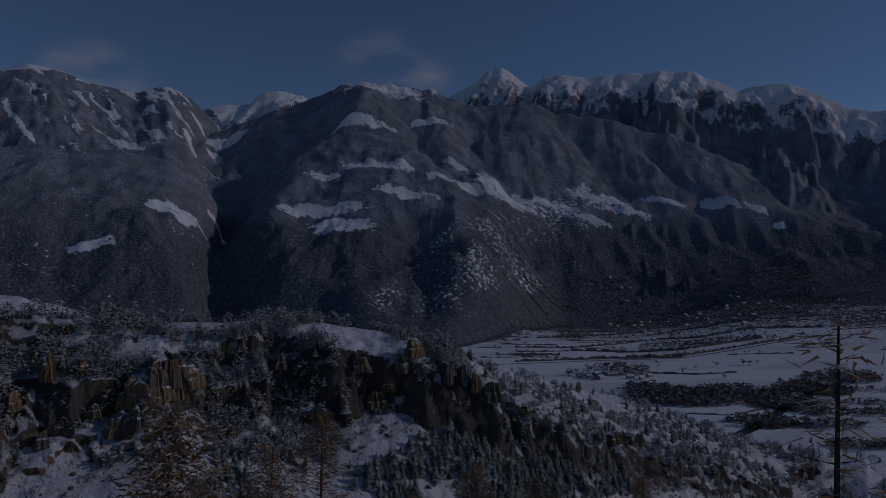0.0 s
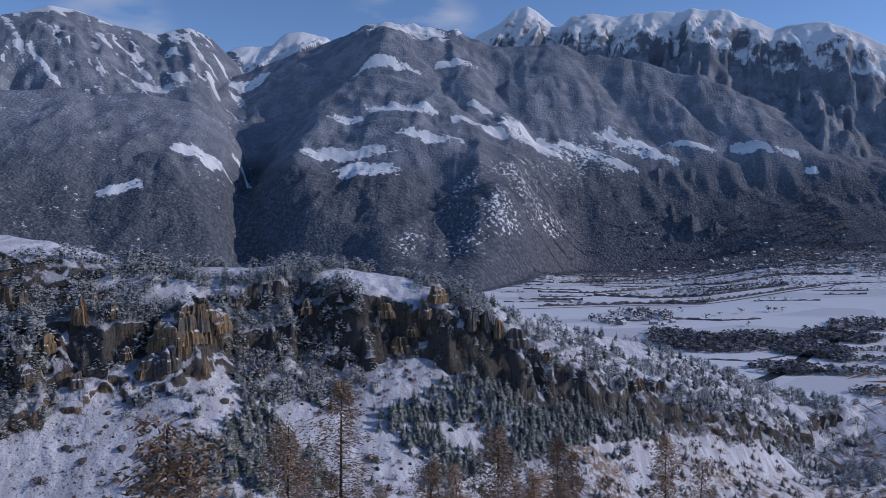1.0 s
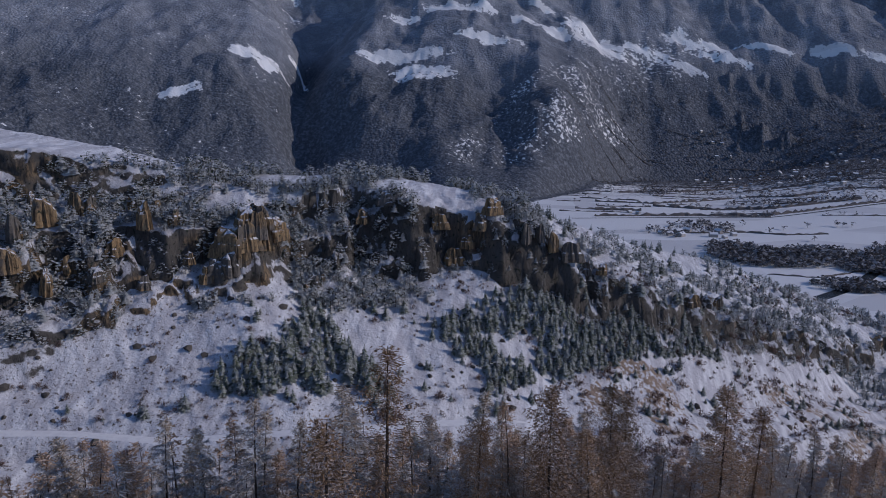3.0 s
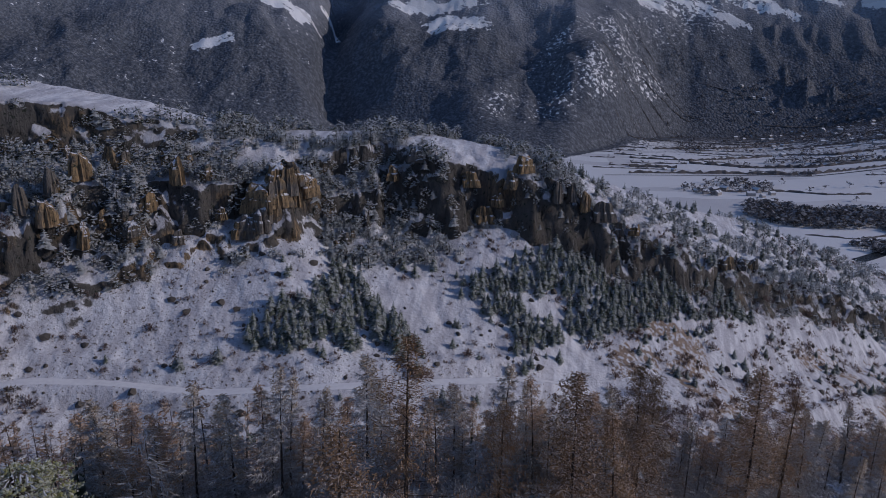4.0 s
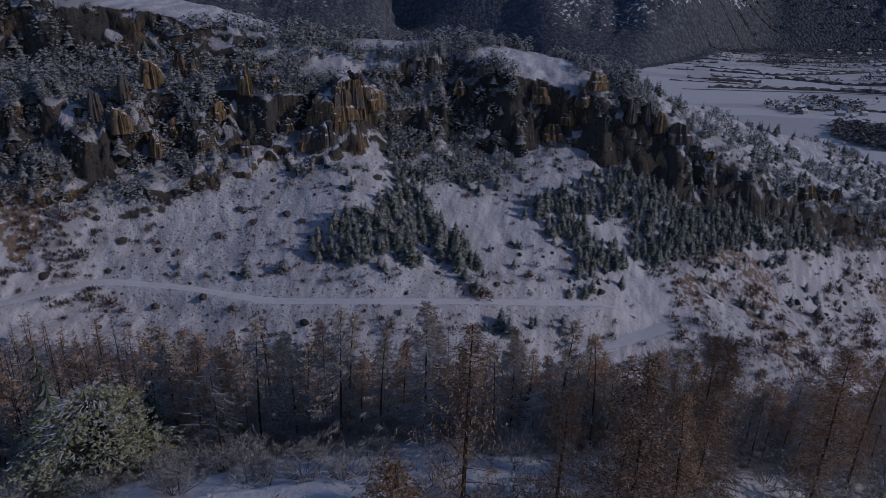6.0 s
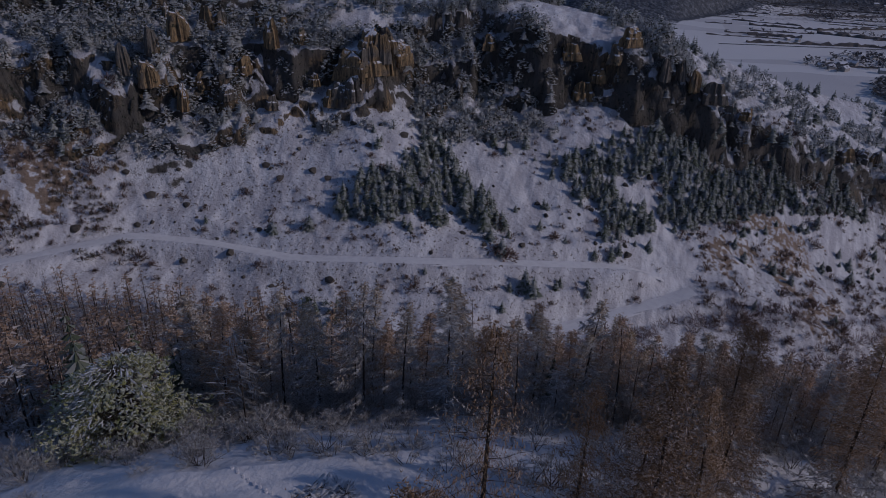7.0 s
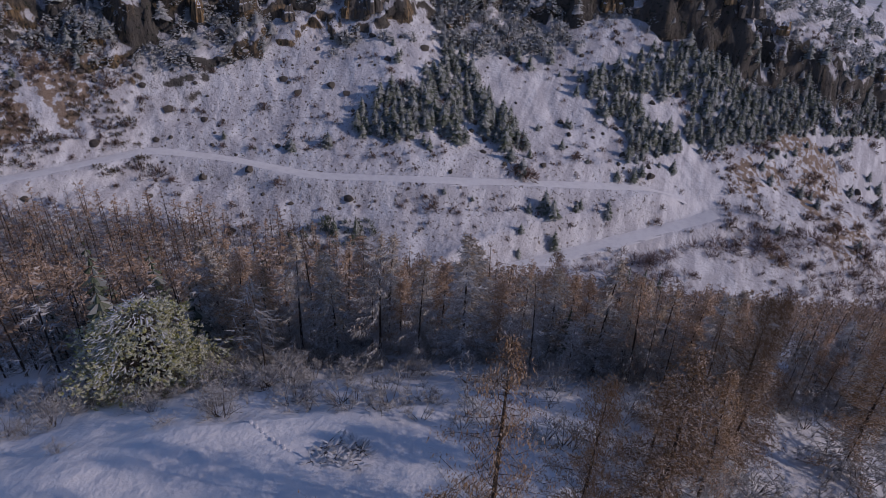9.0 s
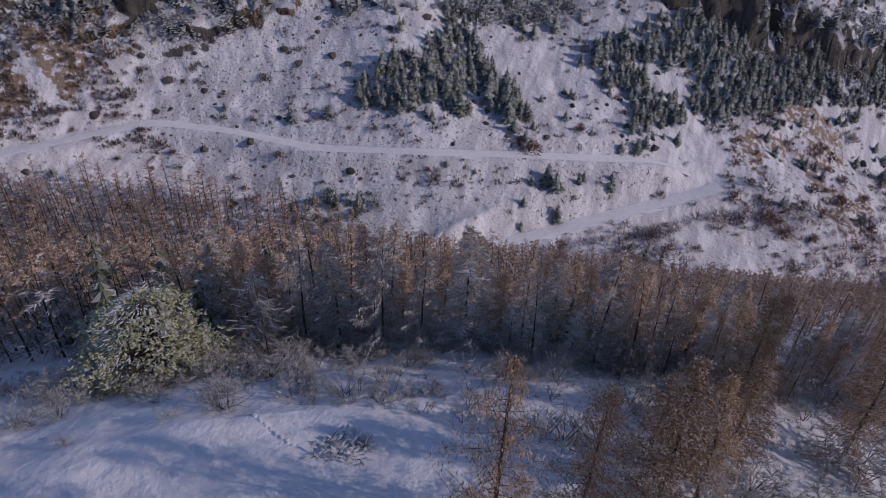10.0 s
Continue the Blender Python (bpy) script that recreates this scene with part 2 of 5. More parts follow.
BENCH_S = (-100, -30, 0, 30, 80, 150)
GULLY_S = (-150, -60, 0, 45, 100, 183, 269, 360)
FOOT_S = (-150, -49, 0, 27, 45, 68, 100, 135, 160, 172, 220, 319, 420)
TOP_S = (-150, -20, 15, 47, 61, 72, 92, 106, 128, 159, 172, 200, 262, 314, 420)
CREST_S = (-150, -40, 2, 30, 47, 80, 111, 137, 159, 172, 200, 233, 255, 314, 358, 420, 470, 560)

CREST_D = (286, 285, 280, 277, 272, 268, 270, 262, 250, 256, 265, 273, 283, 290, 292, 300, 300, 300)


def hill_lines(s):
    """The lines across the hillside, from the rise behind the camera to the far side: (offset, height) at station s."""
    one = np.ones_like(s)
    bench = along(s, BENCH_S, (-27, -25.5, -24.6, -27, -38, -58), 8)
    gully = along(s, GULLY_S, (-90, -97, -104, -103, -112, -125, -138, -160), 12)
    gully_d = along(s, GULLY_S, (150, 158, 160, 160, 142, 140, 160, 180), 12)
    foot_d = along(s, FOOT_S, (238, 235, 236, 237, 236, 242, 245, 235, 226, 218, 215, 229, 250), 5)
    foot = along(s, FOOT_S, (-62, -61, -64, -61, -56, -62, -62, -58, -68, -80, -90, -117, -150), 5)
    top_d = along(s, TOP_S, (258, 256, 252, 247, 249, 264, 266, 254, 244, 234, 225, 222, 227, 237, 262), 3)
    top = along(s, TOP_S, (-34, -36, -37, -38, -42, -40, -33, -31, -37, -40, -60, -65, -87, -103, -132), 3)
    crest_d = along(s, CREST_S, CREST_D, 6)
    crest = along(s, CREST_S, (-6, -9, -16, -22, -27, -27, -25, -29, -33, -39, -48, -57, -65, -78, -93, -113, -128, -144), 6)
    back = along(s, (-60, 0, 40, 110, 150, 280, 360), (6, 5, 2.5, 1.5, 0, -5, -14), 6)
    tier = smooth(55, 85, s)
    mid = 0.5 * (bench + gully)
    road_d, road = along(s, ROAD_S, ROAD_D, 4), along(s, ROAD_S, ROAD_Z, 4)
    after = smooth(141, 185, s)
    road_d = road_d * (1 - after) + after * (gully_d + 22)
    road = road * (1 - after) + after * (gully + 9)
    sag = along(s, (-150, 0, 30, 110, 147, 270, 420), (3, 5, 1, 1, 8, 6, 3), 6)
    return [(-420 * one, 190 * one), (-120 * one, 22 * one), (0 * one, bench + 12), (24 * one, bench + 3.2), (43 * one, bench), (62 * one, bench - 11),
            (0.55 * gully_d + 20, mid - 3), (gully_d, gully), (road_d - 15, np.minimum(road - 9, gully + 7)), (road_d - 4.2, road - 1.4), (road_d - 3, road + 0.2), (road_d + 3, road), (road_d + 4.6, road + 1.7),
            (0.55 * road_d + 0.45 * foot_d, 0.55 * road + 0.45 * foot - sag), (foot_d, foot), (top_d, top),
            (crest_d - 7, (1 - tier) * np.minimum(top + 6, crest - 2) + tier * (crest - 2.5)), (crest_d, crest), (crest_d + 24, crest + back), (crest_d + 75, crest - 18), (560 * one, VALLEY + 20 + 0 * one), (680 * one, VALLEY * one)]


def step(k):
    return np.floor(k) + 0.28 * (k - np.floor(k)) + 0.72 * smooth(0.42, 0.84, k - np.floor(k))


def hill(x, y):
    """Height of the near hillside."""
    s, d = to_hill(x, y)
    lines = hill_lines(s)
    z = lines[0][1].copy()
    buttress = 10 * (ridged(s / 21, s * 0 + 0.3, 3, 5) - 0.62) + 4.5 * (ridged(s / 9.0, d / 9, 4, 8, 0.55) - 0.6) + 3.4 * (fractal(s / 4.5, d / 6.0, 4, 3, 0.6) - 0.5)
    face = np.clip(0.5 + 1.3 * (fractal(s / 14, 0 * s + 0.7, 3, 27) - 0.5) + 0.5 * (rough(s / 5.0, 0 * s, 29) - 0.5), 0.17, 0.83)
    phase = 2.6 * fractal(s / 30, d / 60, 3, 23) + 2.4 * fractal(s / 9, d / 12, 3, 25)
    for n in range(len(lines) - 1):
        (d0, z0), (d1, z1) = lines[n], lines[n + 1]
        at = d + buttress * (0.5 if n == 16 else 1) if n in (14, 15, 16) else d
        t = np.clip((at - d0) / np.maximum(d1 - d0, 0.5), 0, 1)
        if n == 14:      # the cliff: upright faces set back and forth, with a few ledges between
            ledges = (step(2.3 * t + phase) - step(phase)) / (step(2.3 + phase) - step(phase))
            t = 0.34 * t + 0.36 * smooth(face - 0.17, face + 0.17, t) + 0.30 * ledges
        z = z + t * (z1 - z0)
    bumps = smooth(20, 60, d)
    z = z + bumps * (5.0 * (fractal(s / 60, d / 60, 4, 31) - 0.5) + 1.6 * (fractal(s / 9, d / 9, 4, 33) - 0.5)) + 0.7 * (fractal(s / 4, d / 4, 4, 35, 0.55) - 0.5) + 0.9 * smooth(62, 50, d) * (ridged(s / 7, d / 3.5, 4, 36, 0.6) - 0.6) + 1.3 * smooth(150, 175, d) * smooth(245, 225, d) * (ridged(s / 5.0 + 0.02 * d, d / 19, 3, 37) - 0.6)
    for stations, off, level in ((ROAD_S, ROAD_D, ROAD_Z), (LOW_S, LOW_D, LOW_Z)):
        rd, rz = along(s, stations, off, 4), along(s, stations, level, 4)
        w = smooth(7.0, 3.0, abs(d - rd)) * smooth(164, 142, s) * smooth(stations[0] - 4, stations[0] + 4, s)
        z = z * (1 - w) + rz * w
        off = d - rd
        z = z + smooth(130, 116, s) * smooth(stations[0] - 4, stations[0] + 4, s) * (1.7 * smooth(3.0, 4.8, off) * smooth(11, 6, off) - 1.7 * smooth(-3.0, -4.8, off) * smooth(-11, -6, off))
    fade = smooth(900, 470, s)
    return VALLEY + (z - VALLEY) * fade


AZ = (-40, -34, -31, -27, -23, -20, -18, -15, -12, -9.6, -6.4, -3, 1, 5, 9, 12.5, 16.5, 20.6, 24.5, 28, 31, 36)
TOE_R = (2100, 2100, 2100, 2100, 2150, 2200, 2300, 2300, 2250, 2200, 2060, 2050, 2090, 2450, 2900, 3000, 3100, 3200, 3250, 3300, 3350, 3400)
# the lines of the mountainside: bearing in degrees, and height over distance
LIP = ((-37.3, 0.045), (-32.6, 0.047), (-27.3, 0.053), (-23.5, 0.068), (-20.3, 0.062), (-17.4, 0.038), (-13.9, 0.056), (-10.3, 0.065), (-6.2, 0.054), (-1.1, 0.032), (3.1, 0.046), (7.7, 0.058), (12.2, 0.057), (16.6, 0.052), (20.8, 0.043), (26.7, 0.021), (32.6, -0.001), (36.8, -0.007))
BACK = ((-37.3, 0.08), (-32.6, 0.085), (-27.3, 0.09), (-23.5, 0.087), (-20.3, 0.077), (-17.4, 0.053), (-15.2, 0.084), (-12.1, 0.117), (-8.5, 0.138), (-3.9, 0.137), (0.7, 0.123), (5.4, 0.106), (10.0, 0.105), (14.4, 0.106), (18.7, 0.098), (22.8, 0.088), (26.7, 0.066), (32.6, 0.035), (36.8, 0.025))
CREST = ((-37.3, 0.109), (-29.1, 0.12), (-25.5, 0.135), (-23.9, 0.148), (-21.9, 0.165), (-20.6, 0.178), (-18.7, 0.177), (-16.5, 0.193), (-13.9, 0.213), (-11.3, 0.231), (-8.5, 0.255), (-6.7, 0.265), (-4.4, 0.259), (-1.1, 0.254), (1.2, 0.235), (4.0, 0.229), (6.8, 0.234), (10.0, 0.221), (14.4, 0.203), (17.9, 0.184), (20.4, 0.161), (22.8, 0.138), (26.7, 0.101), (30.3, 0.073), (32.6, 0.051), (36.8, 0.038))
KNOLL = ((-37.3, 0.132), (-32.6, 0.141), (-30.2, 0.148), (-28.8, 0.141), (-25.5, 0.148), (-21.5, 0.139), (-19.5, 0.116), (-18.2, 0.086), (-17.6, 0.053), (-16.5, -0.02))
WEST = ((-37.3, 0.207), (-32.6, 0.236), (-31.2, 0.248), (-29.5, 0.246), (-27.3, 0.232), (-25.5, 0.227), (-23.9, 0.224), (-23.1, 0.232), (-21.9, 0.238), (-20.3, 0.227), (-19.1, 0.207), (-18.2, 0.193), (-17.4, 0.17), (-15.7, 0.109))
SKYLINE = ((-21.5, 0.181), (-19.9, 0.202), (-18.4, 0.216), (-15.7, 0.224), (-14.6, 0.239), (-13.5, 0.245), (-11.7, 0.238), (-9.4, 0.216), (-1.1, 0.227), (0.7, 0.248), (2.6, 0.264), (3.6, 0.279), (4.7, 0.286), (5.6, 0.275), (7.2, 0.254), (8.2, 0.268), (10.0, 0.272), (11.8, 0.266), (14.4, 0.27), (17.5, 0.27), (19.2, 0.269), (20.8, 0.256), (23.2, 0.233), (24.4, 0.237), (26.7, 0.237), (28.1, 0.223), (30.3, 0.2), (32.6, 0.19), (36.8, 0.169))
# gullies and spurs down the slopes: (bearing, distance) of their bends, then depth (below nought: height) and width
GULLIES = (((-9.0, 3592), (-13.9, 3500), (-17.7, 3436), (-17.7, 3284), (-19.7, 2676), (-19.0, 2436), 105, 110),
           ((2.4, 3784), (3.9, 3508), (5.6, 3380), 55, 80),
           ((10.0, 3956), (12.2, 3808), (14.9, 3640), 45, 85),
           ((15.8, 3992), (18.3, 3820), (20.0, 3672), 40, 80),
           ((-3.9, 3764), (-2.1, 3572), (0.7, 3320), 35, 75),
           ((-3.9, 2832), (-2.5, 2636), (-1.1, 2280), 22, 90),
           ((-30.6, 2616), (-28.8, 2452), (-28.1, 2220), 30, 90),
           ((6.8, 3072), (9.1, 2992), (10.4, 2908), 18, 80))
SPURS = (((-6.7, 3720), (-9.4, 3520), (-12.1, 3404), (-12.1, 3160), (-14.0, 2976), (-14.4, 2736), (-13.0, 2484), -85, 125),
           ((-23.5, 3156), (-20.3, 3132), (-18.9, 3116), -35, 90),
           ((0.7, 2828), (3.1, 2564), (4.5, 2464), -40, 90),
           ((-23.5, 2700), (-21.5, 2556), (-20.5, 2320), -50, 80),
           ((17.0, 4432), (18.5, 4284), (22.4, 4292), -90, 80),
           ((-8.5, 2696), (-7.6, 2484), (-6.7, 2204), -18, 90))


def furrow(px, py, line):
    """Depth of a gully, or height of a spur where the depth is below nought, along a line in plan."""
    depth, width = line[-2:]
    pts = [(r * math.sin(math.radians(a)), r * math.cos(math.radians(a))) for a, r in line[:-2]]
    best = np.full_like(px, 1e9)
    for (x0, y0), (x1, y1) in zip(pts, pts[1:]):
        ux, uy = x1 - x0, y1 - y0
        t = np.clip(((px - x0) * ux + (py - y0) * uy) / (ux * ux + uy * uy), 0, 1)
        best = np.minimum(best, np.hypot(px - x0 - t * ux, py - y0 - t * uy))
    return depth * np.exp(-(best / width) ** 1.6)


def on_line(az, line, soften):
    return along(az, [p[0] for p in line], [p[1] for p in line], soften)


def massif(x, y):
    """Height of the far side of the valley, of the bench with its fields, and of the ranges behind."""
    r = np.hypot(x, y)
    az = np.degrees(np.arctan2(x, y))
    bend = az + 1.1 * (fractal(x / 380, y / 380, 4, 41) - 0.5) * smooth(2200, 2900, r)
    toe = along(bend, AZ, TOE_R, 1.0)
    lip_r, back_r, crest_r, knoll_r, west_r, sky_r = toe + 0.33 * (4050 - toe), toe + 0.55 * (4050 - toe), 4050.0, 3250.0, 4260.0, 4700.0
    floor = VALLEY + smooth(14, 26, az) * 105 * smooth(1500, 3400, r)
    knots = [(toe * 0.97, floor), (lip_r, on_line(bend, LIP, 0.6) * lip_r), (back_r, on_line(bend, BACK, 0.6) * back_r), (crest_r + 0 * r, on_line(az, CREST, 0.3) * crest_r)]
    z = knots[0][1]
    for (r0, z0), (r1, z1) in zip(knots, knots[1:]):
        z = z + np.clip((r - r0) / (r1 - r0), 0, 1) * (z1 - z0)
    z = z - 0.7 * np.maximum(r - crest_r, 0)
    rise = smooth(toe, toe + 250, r)
    wx, wy = x + 70 * (fractal(x / 260, y / 260, 3, 43) - 0.5), y + 110 * (fractal(x / 260, y / 260, 3, 45) - 0.5)
    cut = sum(furrow(wx, wy, line) for line in GULLIES + SPURS)
    spur = ridged(x / 520 + 0.5 * fractal(x / 200, y / 200, 3, 53), y / 700, 6, 51, 0.5) - 0.6
    level = 1 - 0.6 * smooth(0, 1, 1 - abs(r - 0.5 * (lip_r + back_r)) / 380)
    near_crest = 1 - 0.8 * smooth(220, 0, abs(r - crest_r))
    z = z + rise * (118 * spur * level * near_crest + 48 * (ridged(x / 130, y / 130, 5, 61, 0.55) - 0.6)) - cut
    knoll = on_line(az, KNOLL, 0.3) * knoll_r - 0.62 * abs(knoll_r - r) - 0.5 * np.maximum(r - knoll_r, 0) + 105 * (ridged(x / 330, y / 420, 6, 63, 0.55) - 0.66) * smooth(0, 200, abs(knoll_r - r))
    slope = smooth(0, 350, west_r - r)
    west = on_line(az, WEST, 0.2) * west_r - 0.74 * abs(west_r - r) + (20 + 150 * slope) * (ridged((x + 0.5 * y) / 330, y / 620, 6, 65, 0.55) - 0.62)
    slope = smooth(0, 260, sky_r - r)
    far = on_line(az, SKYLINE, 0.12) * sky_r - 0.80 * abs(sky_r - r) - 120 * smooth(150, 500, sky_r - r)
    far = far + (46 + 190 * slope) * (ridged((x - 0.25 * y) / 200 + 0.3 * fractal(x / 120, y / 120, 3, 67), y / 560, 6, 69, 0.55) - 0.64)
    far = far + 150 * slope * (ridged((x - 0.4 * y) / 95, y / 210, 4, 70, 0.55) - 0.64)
    west = west + 40 * smooth(0, 200, west_r - r) * (ridged((x + 0.6 * y) / 110, y / 200, 4, 68, 0.55) - 0.62)
    ranges = np.maximum(np.maximum(knoll, west), far)
    z = np.where(rise > 0, np.maximum(z, ranges), z)
    return z


def height(x, y):
    """Height of the one ground sheet, in metres, on arrays."""
    x, y = np.asarray(x, float), np.asarray(y, float)
    r = np.hypot(x, y)
    az = np.degrees(np.arctan2(x, y))
    far = massif(x, y)
    side = smooth(60, 46, abs(az + 2))
    far = far * side + (1 - side) * (VALLEY + 260 * smooth(1500, 4500, r) + 120 * smooth(95, 150, abs(az)) * smooth(300, 1500, r))
    w = smooth(900, 1500, r)
    return hill(x, y) * (1 - w) + far * w


def h1(s, d):
    x, y = to_plan(s, d)
    return float(height(np.array([x]), np.array([y]))[0])


# ---- ground sheet ----
def mesh_from(name, verts, faces, mat, smooth_faces=True):
    me = bpy.data.meshes.new(name)
    me.from_pydata(verts, [], faces)
    me.materials.append(mat)
    if smooth_faces:
        me.polygons.foreach_set("use_smooth", np.ones(len(me.polygons), bool))
    me.update()
    return me


def grid_faces(rows, cols, start=0, closed=False):
    i, j = np.meshgrid(np.arange(rows - 1), np.arange(cols if closed else cols - 1), indexing="ij")
    k = (j + 1) % cols
    return (start + np.stack([i * cols + j, i * cols + k, (i + 1) * cols + k, (i + 1) * cols + j], -1)).reshape(-1, 4)


S0, S1, D0, D1 = -150.0, 470.0, -60.0, 345.0


# snowy clearings on the mountainside: bearing, height over distance, half width, half height
MEADOWS = ((-21.3, 0.073, 2.2, 0.0076), (-18.1, 0.052, 0.8, 0.0046), (-9.9, 0.122, 1.5, 0.0056), (-10.3, 0.073, 3.4, 0.0104), (-8.1, 0.057, 2.3, 0.0097), (-6.7, 0.208, 2.5, 0.0057), (-1.1, 0.208, 1.9, 0.0049), (-3.9, 0.247, 2.3, 0.0081), (-5.8, 0.145, 2.8, 0.0057), (-3.0, 0.101, 2.8, 0.009), (1.7, 0.113, 2.8, 0.0065), (5.4, 0.095, 2.8, 0.0081),
           (9.1, 0.083, 2.5, 0.0081), (12.7, 0.093, 2.7, 0.008), (14.4, 0.078, 2.2, 0.0071), (12.2, 0.063, 1.8, 0.0064), (17.9, 0.089, 2.1, 0.0047), (21.6, 0.085, 1.7, 0.0045), (24.2, 0.078, 1.0, 0.0022), (25.9, 0.054, 0.5, 0.0022), (1.2, 0.142, 0.9, 0.0033), (-27.0, 0.021, 1.5, 0.0102), (-17.4, 0.166, 1.5, 0.0078), (-23.9, 0.152, 1.6, 0.006))


def clearing(at, rise, half, tall):
    """Where a clearing lies on the slope: its distance and half its length up the slope."""
    a, far = math.radians(at), np.arange(2000, 4690, 8.0)
    up = np.maximum.accumulate(massif(far * math.sin(a), far * math.cos(a)) / far)
    low, high = (far[min(np.searchsorted(up, rise + k * tall), len(far) - 1)] for k in (-1, 1))
    return 0.5 * (low + high), min(max(0.5 * (high - low), 25), 140)


def build_ground():
    # the near hillside, finest on the cliffs
    s = np.concatenate([np.arange(S0, 215, 0.95), np.arange(215, S1 + 0.1, 1.9)])
    d = np.concatenate([np.arange(D0, 15, 3.0), np.arange(15, 60, 0.8), np.arange(60, 225, 1.5), np.arange(225, 290, 0.52), np.arange(290, D1 + 0.1, 1.5)])
    ds, ss = np.meshgrid(d, s, indexing="ij")
    x, y = to_plan(ss, ds)
    z = height(x, y)
    # crags: the steep faces are broken into blocks and overhangs
    steep = np.gradient(z, d, axis=0)
    steep = smooth(0.9, 2.0, (steep[:, :] + np.roll(steep, 1, 0) + np.roll(steep, -1, 0)) / 3) * smooth(205, 215, ds) * smooth(300, 290, ds)
    block = 8.0 * (fractal(ss / 7.0, z / 6.5, 5, 101, 0.6) - 0.5) + 2.0 * (ridged(ss / 5.5, z / 12, 4, 103, 0.55) - 0.6)
    wide = sum(np.roll(steep, k, 0) for k in range(-8, 9, 2)) / 9
    cliffy = np.clip(1.6 * sum(np.roll(wide, k, 1) for k in (-4, 0, 4)) / 3, 0, 1)
    dd = ds - steep * block
    x, y = to_plan(ss + 1.2 * steep * (fractal(ss / 3, z / 3, 3, 105) - 0.5), dd)
    near = np.stack([x, y, z], -1).reshape(-1, 3)
    near_faces = grid_faces(len(d), len(s))
    # all the rest, out to the ranges and right round
    az = np.radians(np.concatenate([np.arange(-180, -50, 5.0), np.arange(-50, 40, 0.16), np.arange(40, 180, 5.0)]))
    r = np.concatenate([np.geomspace(4, 600, 50), np.linspace(620, 2050, 50), np.linspace(2060, 4900, 240)])
    rr, aa = np.meshgrid(r, az, indexing="ij")
    x, y = rr * np.sin(aa), rr * np.cos(aa)
    hs, hd = to_hill(x, y)
    inside = np.minimum(np.minimum(hs - S0, S1 - hs), np.minimum(hd - D0, D1 - hd))
    z = height(x, y) - 40 * smooth(4, 25, inside)
    far = np.stack([x, y, z], -1).reshape(-1, 3)
    far_faces = grid_faces(len(r), len(az), len(near), True)[:, ::-1]
    verts, faces = np.concatenate([near, far]), np.concatenate([near_faces[:, ::-1], far_faces])
    me = bpy.data.meshes.new("ground")
    me.vertices.add(len(verts))
    me.vertices.foreach_set("co", verts.ravel())
    me.loops.add(faces.size)
    me.loops.foreach_set("vertex_index", faces.ravel().astype(np.int32))
    me.polygons.add(len(faces))
    me.polygons.foreach_set("loop_start", np.arange(0, faces.size, 4, dtype=np.int32))
    me.polygons.foreach_set("use_smooth", np.ones(len(faces), bool))
    me.update(calc_edges=True)
    me.validate()
    me.materials.append(GROUND)
    # what covers the ground: far or near, woods, rime and painted haze on the woods, crags
    x, y, z = verts.T
    r = np.hypot(x, y)
    a = np.degrees(np.arctan2(x, y))
    distant = smooth(700, 1000, r)
    climb = np.interp(a, AZ, TOE_R)
    fields = np.zeros_like(r)
    wander = 1.5 * (fractal(x / 60, y / 60, 4, 71, 0.6) - 0.5)
    for at, rise, half, tall in MEADOWS:
        middle, deep = clearing(at, rise, half, tall)
        fields = np.maximum(fields, smooth(1.6, 0.5, np.hypot((a - at) / half, (r - middle) / deep) + wander))
    fields = fields * (r > 2000) * (0.62 + 0.38 * smooth(0.36, 0.50, fractal((x + 0.3 * y) / 46, y / 24, 4, 74, 0.6)))
    speckle = (0.43 * smooth(-30, 160, r - climb) * smooth(1000, 650, r - climb) * smooth(-8 + 0.010 * (r - climb - 300), -4 + 0.010 * (r - climb - 300), a) * smooth(19, 11, a)) * (0.55 + 0.9 * (fractal(x / 130, y / 130, 3, 73) - 0.2))
    alpine = smooth(4330, 4460, r) * smooth(560, 860, z + 200 * (fractal(x / 110, y / 110, 4, 72) - 0.5)) * smooth(-1, 1, a) + smooth(960, 1080, z + 120 * (fractal(x / 90, y / 90, 4, 76) - 0.5)) * smooth(-34, -20, -a)
    alpine = alpine + smooth(4380, 4480, r) * smooth(-19, -17, a) * smooth(-9, -11, a)
    patches = smooth(0.57, 0.66, fractal((x + 0.7 * y) / 90, (y - 0.5 * x) / 34, 4, 75)) * (0.16 + 0.20 * smooth(-13, -18, a)) * smooth(13, 7, a)
    streaks = smooth(0.55, 0.66, fractal((x + 1.2 * y) / 60, (y - 0.8 * x) / 170, 4, 78, 0.6)) * smooth(-16, -19, a) * smooth(3450, 3650, r)
    patches = np.maximum(patches, 0.7 * streaks)
    wooded = smooth(climb - 190, climb - 40, r) * (0.95 - np.maximum(0.86 * fields, np.maximum(speckle, patches))) - 1.2 * alpine
    wooded = wooded + smooth(climb + 40, climb - 60, r) * (0.36 * smooth(1900, 2300, r) + 0.16 * smooth(2350, 2700, r) + 0.18 * smooth(climb - 350, climb - 40, r)) * smooth(0, 5, a)
    hs, hd = to_hill(x, y)
    earth = np.maximum(smooth(-28, -42, hs + 0.25 * (hd - 205)) * smooth(203, 210, hd) * smooth(252, 240, hd), 0.9 * smooth(140, 156, hs) * smooth(150, 160, hd) * smooth(225, 205, hd))
